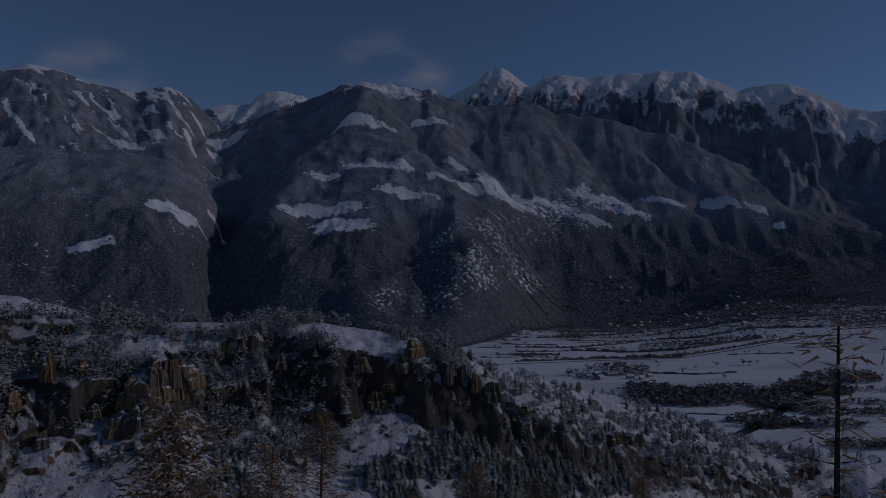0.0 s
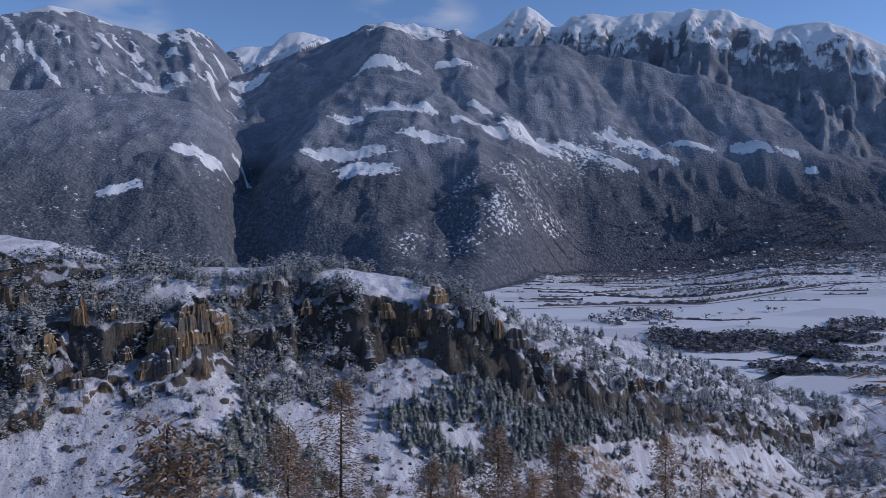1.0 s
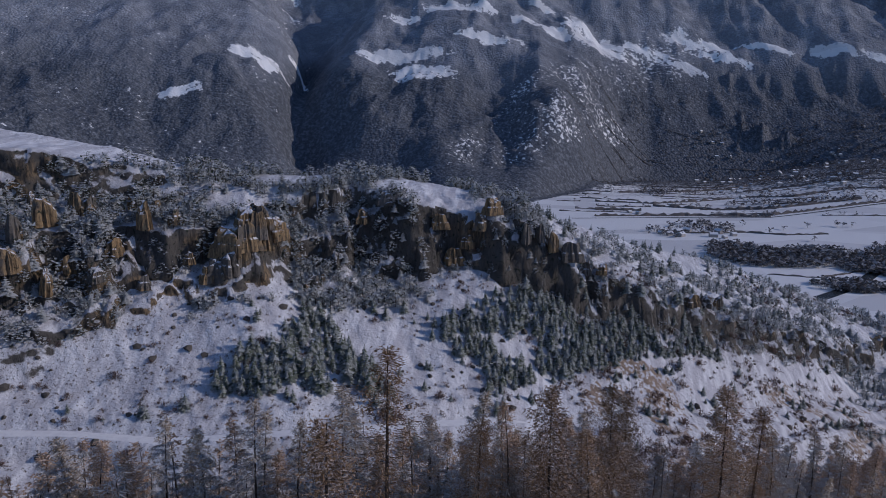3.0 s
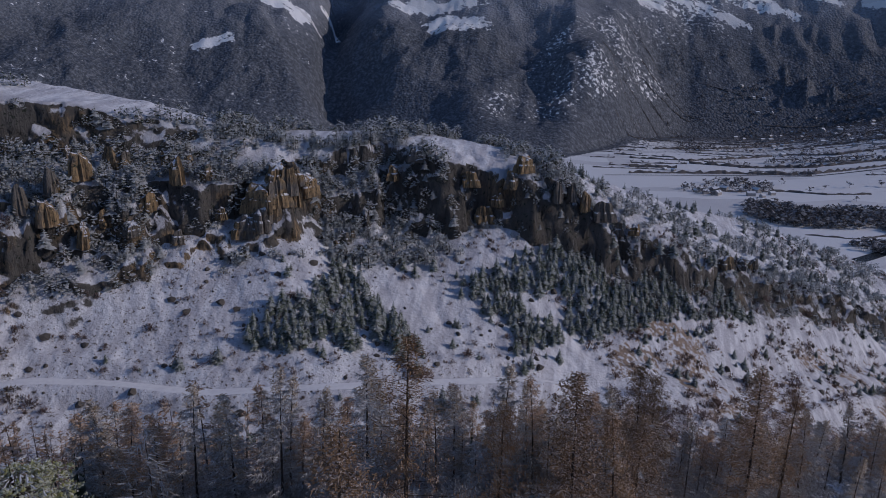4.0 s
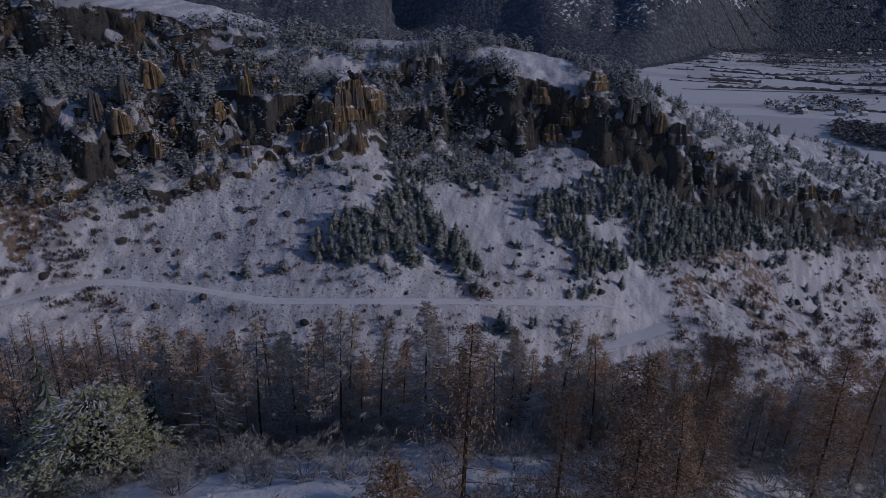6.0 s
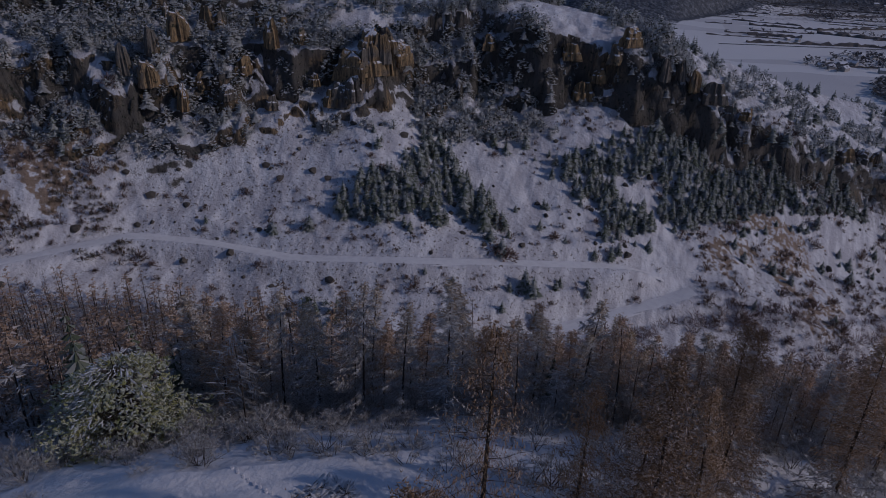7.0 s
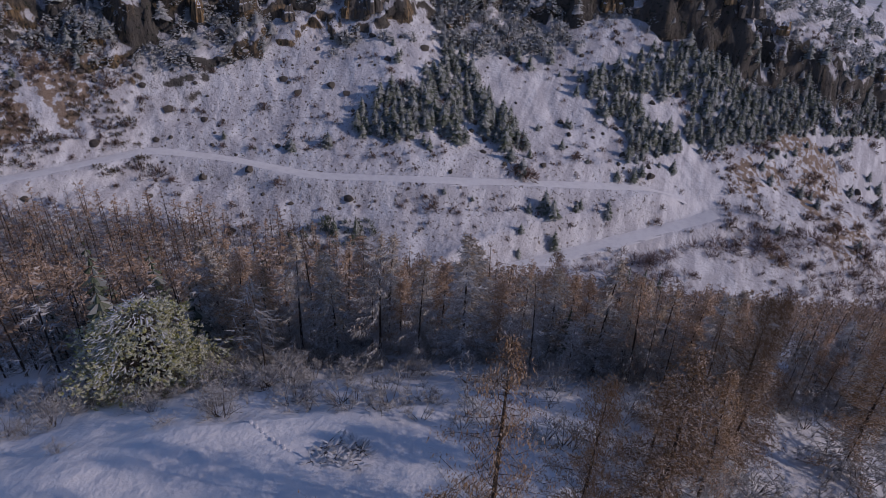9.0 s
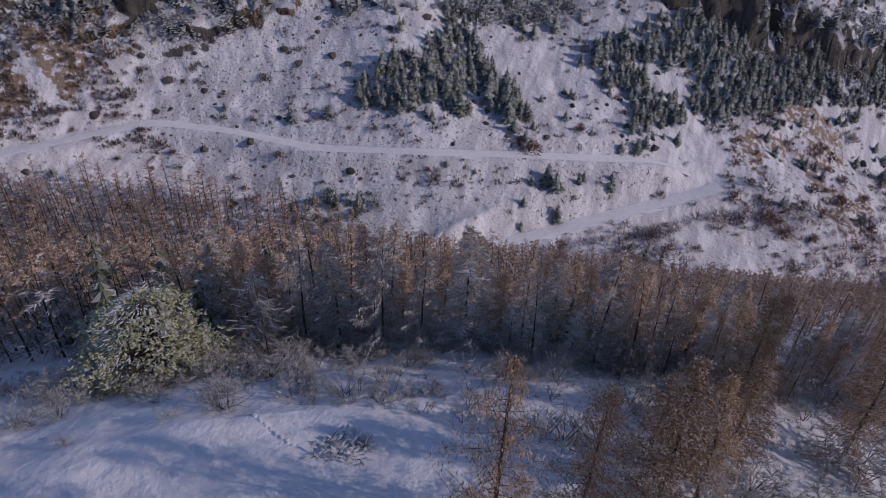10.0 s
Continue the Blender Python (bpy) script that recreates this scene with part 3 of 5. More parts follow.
    # frosted pales the upper woods for rime and for haze between the slopes
    values = {"distant": distant, "wooded": np.clip(wooded, 0, 1), "frosted": smooth(-40, 330, z - 50 * smooth(-14, -22, a) - 90 * smooth(-5, 5, a) - 230 * smooth(-20, -17, a) * smooth(-3, -7, a) * smooth(200, 90, z) + 160 * (fractal(x / 200, y / 200, 4, 77) - 0.5)), "rocky": np.where(distant > 0.5, 1.0, smooth(203, 212, to_hill(x, y)[1])), "cliffy": np.concatenate([cliffy.ravel(), np.zeros(len(far))]), "gritty": smooth(75, 110, hd), "ochre": np.clip(smooth(74, 62, hs) + smooth(122, 126, hs) * smooth(142, 136, hs) * smooth(246, 240, hd) + 0.5 * smooth(230, 240, hs), 0, 1), "bare": np.where(distant > 0.5, 0, smooth(0.42, 0.62, fractal(to_hill(x, y)[0] / 9, to_hill(x, y)[1] / 9, 4, 79) + 0.05 * earth - 0.06)) * 0.58 * earth, "craggy": smooth(700, 850, z) * smooth(4150, 4300, r)}
    for name, v in values.items():
        me.attributes.new(name, "FLOAT", "POINT").data.foreach_set("value", v.astype(np.float32))
    return tagged(new("ground", me), "snow-covered hillside, valley floor and wooded mountain ranges", "ground", kind="structure")


build_ground()


def build_track(name, stations, offsets, levels, label, wide=1.0):
    """A snow-covered forest track: packed snow with two shallow wheel ruts."""
    s = np.arange(stations[0], 141.0 if wide > 1.1 else 132.0, 1.0)
    across = np.array([-2.7, -1.7, -1.1, -0.5, 0.5, 1.1, 1.7, 2.7])
    drop = np.array([-0.25, 0.12, 0.05, 0.13, 0.13, 0.05, 0.12, -0.25])
    rd, rz = along(s, stations, offsets, 4), along(s, stations, levels, 4)
    ss = s[:, None] + 0 * across
    dd = rd[:, None] + wide * across * (1 + 0.08 * np.sin(s / 7.0))[:, None]
    x, y = to_plan(ss, dd)
    z = rz[:, None] + drop - 0.3 * smooth(127, 132, ss) * (wide < 1.1) + 0.06 * (fractal(ss / 2, dd / 2, 3, 91) - 0.5)
    verts = np.stack([x, y, z], -1).reshape(-1, 3)
    me = mesh_from(name, verts.tolist(), grid_faces(len(s), len(across))[:, ::-1].tolist(), PACKED)
    return tagged(new(name, me), label, "track", kind="structure")


PACKED = material("packed_snow", 0.6)
g = Graph(PACKED)
g.colour(g.mix(g.ramp(g.noise(0.5, 5), 0.40, 0.66), (0.86, 0.865, 0.875), (0.78, 0.78, 0.80)))
g.bump(g.noise(1.2, 4), 0.3, 0.1)
build_track("road", ROAD_S, ROAD_D, ROAD_Z, "snow-covered forest track along the foot of the scree")
build_track("road_lower", LOW_S, LOW_D, LOW_Z, "snow-covered lower leg of the forest track after the bend", 1.25)


# ---- trees and shrubs ----
def part(name, verts, faces, mat, parent, label="", smooth_faces=False):
    ob = new(name, mesh_from(name, verts, faces, mat, smooth_faces))
    ob.parent = parent
    return tagged(ob, label)


class Shape:
    """Collects the small solids of one part."""

    def __init__(self):
        self.v, self.f = [], []

    def tube(self, points, radii, sides=5):
        """A tapered stem through points."""
        base = len(self.v)
        for n, (p, rad) in enumerate(zip(points, radii)):
            ahead = (points[min(n + 1, len(points) - 1)] - points[max(n - 1, 0)]).normalized()
            u = ahead.orthogonal().normalized()
            w = ahead.cross(u)
            for k in range(sides):
                a = 2 * math.pi * k / sides
                self.v.append(p + rad * (math.cos(a) * u + math.sin(a) * w))
        for n in range(len(points) - 1):
            for k in range(sides):
                i, j = base + n * sides + k, base + n * sides + (k + 1) % sides
                self.f.append((i, j, j + sides, i + sides))

    def spray(self, root, tip, width, lift):
        """A flat wedge of needles from root to tip, thick at the root."""
        ahead = tip - root
        side = Vector((-ahead.y, ahead.x, 0))
        side = side.normalized() * width if side.length > 1e-4 else Vector((width, 0, 0))
        mid = root + 0.55 * ahead
        b = len(self.v)
        self.v += [root + Vector((0, 0, lift)), mid + side - Vector((0, 0, lift * 0.5)), tip, mid - side - Vector((0, 0, lift * 0.5))]
        self.f += [(b, b + 1, b + 2), (b, b + 2, b + 3), (b + 1, b, b + 3), (b + 2, b + 1, b + 3)]

    def leaf(self, root, tip, width, fold):
        """A folded tuft of needles or leaves."""
        ahead = tip - root
        side = Vector((-ahead.y, ahead.x, 0))
        side = side.normalized() * width if side.length > 1e-4 else Vector((width, 0, 0))
        mid = root + 0.5 * ahead - Vector((0, 0, fold))
        b = len(self.v)
        self.v += [root, mid + side, tip, mid - side]
        self.f += [(b, b + 1, b + 2), (b, b + 2, b + 3)]

    def blade(self, root, tip, width):
        """A short twig with its needles: a slim wedge."""
        u = (tip - root).orthogonal().normalized() * width
        b = len(self.v)
        self.v += [root + u, root - u, tip]
        self.f.append((b, b + 1, b + 2))

    def sliver(self, root, tip, width):
        """A thin three-sided twig."""
        ahead = (tip - root)
        u = ahead.orthogonal().normalized() * width
        w = ahead.normalized().cross(u)
        b = len(self.v)
        self.v += [root + u, root - 0.5 * u + 0.87 * w, root - 0.5 * u - 0.87 * w, tip]
        self.f += [(b, b + 1, b + 3), (b + 1, b + 2, b + 3), (b + 2, b, b + 3)]


def trunk_line(rng, h, lean=0.02):
    bend = Vector((rng.uniform(-lean, lean), rng.uniform(-lean, lean), 0)) * h
    return [Vector((0, 0, -0.8))] + [Vector((bend.x * t * t, bend.y * t * t, h * t)) for t in (0.0, 0.25, 0.5, 0.75, 1.0)]


def on_trunk(line, h, z):
    t = z / h
    return Vector((line[-1].x * t * t, line[-1].y * t * t, z))


def make_spruce(rng, h, spread, kind="spruce", label="", mat=None):
    thing = tagged(new(kind), label, "tree")
    line = trunk_line(rng, h)
    t = Shape()
    t.tube(line, [0.022 * h, 0.02 * h, 0.016 * h, 0.011 * h, 0.006 * h, 0.001 * h])
    part("trunk", t.v, t.f, BARK, thing)
    c = Shape()
    levels = int(7 + h * 0.55)
    for k in range(levels):
        q = k / (levels - 1)
        z = h * (0.10 + 0.88 * q)
        reach = spread * h * (1 - q) ** 0.8 * rng.uniform(0.8, 1.15) + 0.12
        count = max(4, round(9 * (1 - q) + 3))
        turn = rng.uniform(0, 7)
        for b in range(count):
            a = turn + 2 * math.pi * (b + rng.uniform(-0.3, 0.3)) / count
            out = reach * rng.uniform(0.65, 1.15)
            root = on_trunk(line, h, z)
            tip = root + Vector((math.cos(a) * out, math.sin(a) * out, -out * rng.uniform(0.15, 0.5)))
            c.spray(root, tip, out * rng.uniform(0.26, 0.42), 0.05 * h * (1 - 0.6 * q))
    part("crown", c.v, c.f, mat or NEEDLES, thing)
    return thing


def make_pine(rng, h, spread, kind="pine", label="", mat=None, hubs=18, tufts=5, tuft=0.14, low=0.25, droop=0.0, limb=0.009, ragged=0.0):
    """A tree with a rounded, broken crown of tufts on crooked limbs."""
    thing = tagged(new(kind), label, "tree")
    line = trunk_line(rng, h, 0.08)
    t = Shape()
    t.tube(line, [0.026 * h, 0.024 * h, 0.02 * h, 0.014 * h, 0.008 * h, 0.002 * h], 3)
    c = Shape()
    for k in range(hubs):
        z = h * (low + (0.96 - low) * (k + rng.random()) / hubs)
        a = k * 2.4 + rng.uniform(-0.5, 0.5)
        out = spread * h * math.sqrt(max(0.06, 1 - ((z / h - 0.42) / 0.60) ** 2)) * rng.uniform(0.45, 1.15)
        if ragged:      # boughs with gaps between them
            bough = 0.6 * math.sin(3 * a + 7 * z / h) + 0.5 * math.sin(5 * a - 13 * z / h) + 0.3 * math.sin(11 * a + 21 * z / h)
            out *= 1 + ragged * bough
            if bough < -0.35 and rng.random() < 0.8:
                continue
        root = on_trunk(line, h, z * 0.9)
        hub = root + Vector((math.cos(a) * out, math.sin(a) * out, 0.08 * h - droop * out))
        t.blade(root, hub, limb * h)
        size = tuft * h * rng.uniform(0.7, 1.35)
        for _ in range(tufts):
            b, e = rng.uniform(0, 7), rng.uniform(-0.35, 0.8)
            way = Vector((math.cos(b) * math.cos(e), math.sin(b) * math.cos(e), math.sin(e)))
            c.leaf(hub - way * size * 0.3, hub + way * size * 1.1, size * 0.42, size * 0.22)
    part("trunk", t.v, t.f, BARK, thing)
    part("crown", c.v, c.f, mat or PINE, thing)
    return thing


def make_larch(rng, h, limbs, twigs, kind="larch", label="", mat=None, sweep=0.27, lean=0.04, rime=0.45, width=1.0, size=1.0):
    """A larch: straight stem, long curved limbs down to the snow, needled twigs along the upper ones and bare rimed twigs along the lower ones."""
    thing = tagged(new(kind), label, "tree")
    line = trunk_line(rng, h, lean)
    t, c, low = Shape(), Shape(), Shape()
    t.tube(line, [0.013 * h, 0.011 * h, 0.009 * h, 0.0065 * h, 0.004 * h, 0.001 * h])
    full, fine = limbs > 30, limbs > 90
    lop, lop_at = rng.uniform(0.1, 0.3), rng.uniform(0, 6)
    for k in range(limbs):
        q = ((k + rng.uniform(0, 1)) / limbs) ** 1.1
        a = k * 2.4 + rng.uniform(-0.7, 0.7)
        out = (sweep * h * (1 - q) ** 0.72 * (0.75 + 0.25 * min(1, q / 0.12)) + 0.2) * rng.uniform(0.55, 1.15) * (1 + lop * math.cos(a - lop_at))
        way = Vector((math.cos(a), math.sin(a), 0))
        sag = rng.uniform(0.12, 0.42) * (1 - 0.9 * q)
        rise = rng.uniform(-0.1, 0.2) + 0.35 * q * q
        root = on_trunk(line, h, h * (0.05 + 0.94 * q))
        knots = [root]
        for f in (0.35, 0.7, 1.0):
            bow = rng.uniform(-0.07, 0.07) * out
            knots.append(root + way * out * f + Vector((-way.y, way.x, 0)) * bow + Vector((0, 0, out * (rise * f - sag * math.sin(2.4 * f)))))
        bare = rng.random() < min(1.0, max(0.06, 1.25 - q / max(rime, 0.05)))
        limb = low if bare else t
        thick = (0.0026 if full else 0.0035) * h * (1 - 0.55 * q)
        for n in range(3 if full else 1):
            p0, p1 = (knots[n], knots[n + 1]) if full else (root, knots[3])
            (limb.sliver if fine else limb.blade)(p0, p1 + 0.10 * (p1 - p0), thick * (1 - 0.25 * n))
        count = max(2, round(twigs / limbs * (0.75 + 0.75 * (1 - q))))
        for _ in range(count):
            f = rng.random() ** 0.75
            n = min(2, int(f * 3))
            p = knots[n].lerp(knots[n + 1], f * 3 - n)
            b = a + rng.choice((-1, 1)) * rng.uniform(0.15, 1.5)
            if bare:
                long = size * rng.uniform(0.5, 1.35) * (0.3 + 0.04 * h)
                low.blade(p, p + Vector((math.cos(b) * long, math.sin(b) * long, rng.uniform(-0.75, 0.25) * long)), width * (0.013 + 0.0014 * h))
            else:
                p = p + Vector((rng.uniform(-0.3, 0.3), rng.uniform(-0.3, 0.3), rng.uniform(-0.28, 0.28)))
                long = size * rng.uniform(0.35, 1.0) * (0.25 + 0.034 * h)
                c.blade(p, p + Vector((math.cos(b) * long, math.sin(b) * long, rng.uniform(-0.7, 0.55) * long)), width * (0.020 + 0.0020 * h))
    part("trunk", t.v, t.f, BARK, thing)
    part("crown", c.v, c.f, mat or LARCH, thing)
    if low.v:
        part("lower_crown", low.v, low.f, RIMED, thing, "bare lower limbs and twigs white with rime")
    return thing


def make_shrub(rng, h, count, kind="shrub", label="", mat=None, thick=0.02):
    """A bare shrub: forked stems fanning from one root."""
    thing = tagged(new(kind), label, "shrub")
    t, c = Shape(), Shape()
    for k in range(count):
        a, e = rng.uniform(0, 7), rng.uniform(0.5, 1.45)
        way = Vector((math.cos(a) * math.cos(e), math.sin(a) * math.cos(e), math.sin(e)))
        root = Vector((rng.uniform(-0.1, 0.1) * h, rng.uniform(-0.1, 0.1) * h, -0.15))
        fork = root + way * h * rng.uniform(0.35, 0.6)
        t.sliver(root, fork + 0.2 * h * way, thick * h * 0.5)
        for _ in range(5):
            b, e2 = a + rng.uniform(-2.0, 2.0), rng.uniform(-0.25, 1.35)
            w2 = Vector((math.cos(b) * math.cos(e2), math.sin(b) * math.cos(e2), math.sin(e2)))
            mid = fork + w2 * h * rng.uniform(0.14, 0.36)
            c.sliver(fork, mid, thick * h * 0.4)
            for _ in range(4):
                w3 = (w2 + Vector((rng.uniform(-1.6, 1.6), rng.uniform(-1.6, 1.6), rng.uniform(-1.2, 1.0)))).normalized()
                p = fork.lerp(mid, rng.uniform(0.3, 1))
                c.sliver(p, p + w3 * h * rng.uniform(0.06, 0.18), thick * h * 0.36)
    part("stem", t.v, t.f, BARK, thing)
    part("crown", c.v, c.f, mat or TWIGS, thing)
    return thing


def make_bush(rng, h, tufts, kind="bush", label="", mat=None, wide=1.0, width=0.052, rime=False):
    """A dense low bush: stems inside, tufts of twigs and dry leaves outside."""
    thing = tagged(new(kind), label, "bush")
    t, c = Shape(), Shape()
    for k in range(5):
        a = rng.uniform(0, 7)
        t.sliver(Vector((0, 0, -0.2)), Vector((math.cos(a) * 0.25 * h * wide, math.sin(a) * 0.25 * h * wide, h * 0.7)), (0.006 if rime else 0.02) * h)
    for k in range(tufts):
        a, e, q = rng.uniform(0, 7), rng.uniform(0.02, 1.5), rng.uniform(0.15, 0.62)
        way = Vector((math.cos(a) * math.cos(e) * wide, math.sin(a) * math.cos(e) * wide, math.sin(e)))
        p = way * h * q
        end = p + (0.7 * way + Vector((rng.uniform(-0.7, 0.7), rng.uniform(-0.7, 0.7), rng.uniform(-0.3, 0.6)))) * h * (rng.uniform(0.2, 0.42) if rime else rng.uniform(0.14, 0.30))
        if rime:
            c.blade(p, end, width * h * rng.uniform(0.6, 1.4))
        else:
            c.leaf(p, end, width * h * rng.uniform(0.6, 1.4), 0.05 * h)
    part("stem", t.v, t.f, BARK, thing)
    part("crown", c.v, c.f, mat or SCRUB, thing)
    return thing


def stand_at(s, d, turn, scale, sink=0.1):
    x, y = to_plan(s, d)
    return Matrix.Translation((x, y, h1(s, d) - sink)) @ Matrix.Rotation(turn, 4, "Z") @ Matrix.Scale(scale, 4)


def set_pose(ob, m):
    ob.matrix_basis = m


def plant(models, spots, rng, group, stuff_name="", stuff_label="", rest_models=(), most=300):
    """Stands copies of the models on the spots (s, d, scale); past 300 the rest is joined into one object for each part."""
    spots = list(spots)
    used = set()
    for s, d, k in spots[:most]:
        n = rng.randrange(len(models))
        m = stand_at(s, d, rng.uniform(0, 6.3), k)
        if n in used:
            ob = copy_thing(models[n], m)
            ob.scale = (k, k, k)
        else:
            ob = models[n]
            ob.matrix_basis = m
            used.add(n)
        tagged(ob, group=group)
    rest = spots[most:]
    sources = list(rest_models) or models
    if rest:
        pos = np.array([to_plan(s, d) for s, d, _ in rest])
        zz = height(pos[:, 0], pos[:, 1])
        root = tagged(new(stuff_name), stuff_label, "trees", kind="stuff")
        pieces = {}
        for (x, y), z, (_, _, k) in zip(pos, zz, rest):
            n, a = rng.randrange(len(sources)), rng.uniform(0, 6.3)
            for child in sources[n].children:
                pieces.setdefault(child.name.split(".")[0], []).append((child.data, x, y, z - 0.1, k, a))
        for name, made in pieces.items():
            vs, fs, start = [], [], 0
            for data, x, y, z, k, a in made:
                co = np.empty(len(data.vertices) * 3)
                data.vertices.foreach_get("co", co)
                co = co.reshape(-1, 3) * k
                ca, sa = math.cos(a), math.sin(a)
                vs.append(np.stack([co[:, 0] * ca - co[:, 1] * sa + x, co[:, 0] * sa + co[:, 1] * ca + y, co[:, 2] + z], -1))
                fs += [tuple(start + i for i in p.vertices) for p in data.polygons]
                start += len(co)
            ob = part(name, np.concatenate(vs).tolist(), fs, made[0][0].materials[0], root)
            tagged(ob, kind="stuff")
    for n, model in enumerate((*models, *rest_models)):
        if n >= len(models) or n not in used:
            for o in (*model.children_recursive, model):
                bpy.data.objects.remove(o)


def off_track(s, d, gap=3.2):
    if s < 143 and abs(d - float(along(np.array([s]), ROAD_S, ROAD_D, 4)[0])) < gap:
        return False
    return not (30 < s < 143 and abs(d - float(along(np.array([s]), LOW_S, LOW_D, 4)[0])) < gap)


def scatter(rng, count, s_range, d_range, keep, scale, gap=2.0):
    """Spots in a stretch of the hillside, kept by keep(s, d), no closer than gap."""
    spots, tries, taken = [], 0, {}
    while len(spots) < count and tries < count * 40:
        tries += 1
        s, d = rng.uniform(*s_range), rng.uniform(*d_range)
        if not keep(s, d) or not off_track(s, d):
            continue
        key = (int(s / gap), int(d / gap))
        if any((key[0] + i, key[1] + j) in taken and math.hypot(s - taken[key[0] + i, key[1] + j][0], d - taken[key[0] + i, key[1] + j][1]) < gap for i in (-1, 0, 1) for j in (-1, 0, 1)):
            continue
        taken[key] = (s, d)
        spots.append((s, d, rng.uniform(*scale)))
    return spots


def blob(s, d, cs, cd, rs, rd):
    return ((s - cs) / rs) ** 2 + ((d - cd) / rd) ** 2 < 1


def fuzzy(s, d, size, seed):
    return float(fractal(np.array([s / size]), np.array([d / size]), 3, seed)[0])


rng = random.Random(7)

# larches in and beside the clearing; second, third and side ones added for shadow
for s, d, h, lean in ((11.6, 27.2, 16.5, 0.02), (9.2, 24.6, 11.5, 0.04), (4.4, 25.6, 11.0, 0.04), (2.2, 11.6, 15.0, 0.02), (6.8, 19.8, 15.0, 0.02), (20.6, 28.4, 13.8, 0.05), (17.0, 29.2, 12.4, 0.03), (8.8, 4.7, 14.2, 0.01), (35, 10.0, 18.0, 0.03), (40, 12.6, 18.0, 0.03), (46, 14.6, 17.0, 0.03), (51, 17.5, 17.5, 0.03),
                      (46.3, 36.8, 11.5, 0.05), (25.5, 31.0, 11.0, 0.06), (31.0, 36.0, 12.0, 0.05), (38.0, 33.0, 12.5, 0.05), (23.5, 33.5, 9.0, 0.06), (28.5, 33.0, 9.5, 0.05), (34.5, 38.5, 11.0, 0.04)):
    # side: unseen larches right of the view, added to shade the clearing
    close, side = d < 24, s > 34 and d < 24
    twigs, wide, long = (1500, 0.5, 0.5) if d < 6 else (5000, 1.1, 0.6) if side else (20000, 0.40, 0.26) if d < 15 else (17000, 0.40, 0.26) if close else (12500, 0.60, 0.36)
    tree = make_larch(rng, h, 130, twigs, label="tall rust-brown larch beside the clearing, or added out of view for its shadow", lean=lean, rime=0.9 if d < 6 else 0.32, mat=RUSSET, sweep=0.12 if d < 6 else 0.24 if close else 0.27, width=wide, size=long)
    tree.matrix_basis = stand_at(s, d, rng.uniform(0, 6), 1)
    tagged(tree, group="larches beside the clearing")


# larch wood on the slope below the clearing
def larch_floor(s, d):
    edge = float(np.interp(s, (-150, -22, -6, 8, 17, 26, 34, 60, 120), (66, 66, 64, 55, 51, 45, 40, 34, 30)))
    far = float(np.interp(s, (-150, -60, -20, 10, 22, 50, 62, 90, 130, 200), (194, 192, 187, 178, 168, 154, 146, 143, 139, 128)))
    return edge < d < far and s > -34 - 0.24 * d and not blob(s, d, -30, 84, 9, 7)


near_larches = [make_larch(rng, h, 84, 4600, sweep=w, width=1.15, size=0.62, rime=k, lean=0.06, mat=m, label="tall larch with thinning rust-brown needles on a snowy slope")
                for h, w, k, m in ((11, 0.25, 0.50, None), (12.5, 0.22, 0.75, GREYED), (13.5, 0.22, 0.40, None), (14.5, 0.21, 0.9, GREYED), (12, 0.24, 1.1, None), (13, 0.23, 0.55, None))]
far_larches = [make_larch(rng, h, 24, 330, width=2.7, rime=k, sweep=0.23, lean=0.06, mat=m) for h, k, m in ((10.5, 0.25, FADED), (12, 0.5, FADED), (13, 0.35, FADED), (11, 0.8, FADED))]
gully = scatter(rng, 300, (130, 330), (90, 176), lambda s, d: d < np.interp(s, (130, 150, 200, 330), (140, 142, 150, 176)), (0.5, 0.9), 3.2)
def larch_size(s, k):
    """Young and low trees where the slope falls away to the gully."""
    return k * float(np.interp(s, (-30, 0, 14, 24, 36, 60), (1.0, 1.0, 0.9, 0.74, 0.60, 0.56)))


spots = sorted(scatter(rng, 900, (-20, 40), (30, 198), larch_floor, (0.66, 1.12), 2.9) + scatter(rng, 950, (40, 190), (30, 198), larch_floor, (0.66, 1.12), 2.5) + scatter(rng, 330, (26, 110), (38, 105), larch_floor, (0.7, 1.15), 1.7) + scatter(rng, 850, (-95, -20), (50, 198), larch_floor, (0.75, 1.15), 2.6), key=lambda p: p[1] + 0.25 * abs(p[0]))
spots = [(s, d, larch_size(s, k)) for s, d, k in spots]
gully = [(s, d, 0.8 * k) for s, d, k in gully]
plant(near_larches, spots + gully, rng, "larch wood below the clearing", "larch_wood", "brown larch wood down the snowy slope", far_larches, 160)
thicket = [make_bush(rng, h, 60, mat=PURPLE, width=0.020, wide=0.9, rime=True) for h in (3.2, 4.2, 5.2)]
plant(thicket, scatter(rng, 700, (45, 260), (112, 168), lambda s, d: np.interp(s, (45, 90, 130, 260), (148, 136, 128, 118)) < d < np.interp(s, (45, 62, 94, 131, 145, 260), (149, 156, 165, 166, 168, 165)) and fuzzy(s, d, 14, 171) > 0.40, (0.5, 1.2), 1.7), rng, "", "thicket", "purple-brown bare thicket below the track", (), 0)
corner = scatter(rng, 80, (16, 62), (29, 48), lambda s, d: d > 34 or s > 26, (0.4, 0.9), 1.2)
brush = [make_shrub(rng, h, 5, mat=RIMED, thick=0.028) for h in (2.0, 2.8, 3.6)]
plant(brush, corner + scatter(rng, 420, (-80, 130), (34, 165), lambda s, d: larch_floor(s, d + 2), (0.6, 1.25), 1.6), rng, "", "undergrowth", "rimed bare undergrowth between the larches", (), 0)

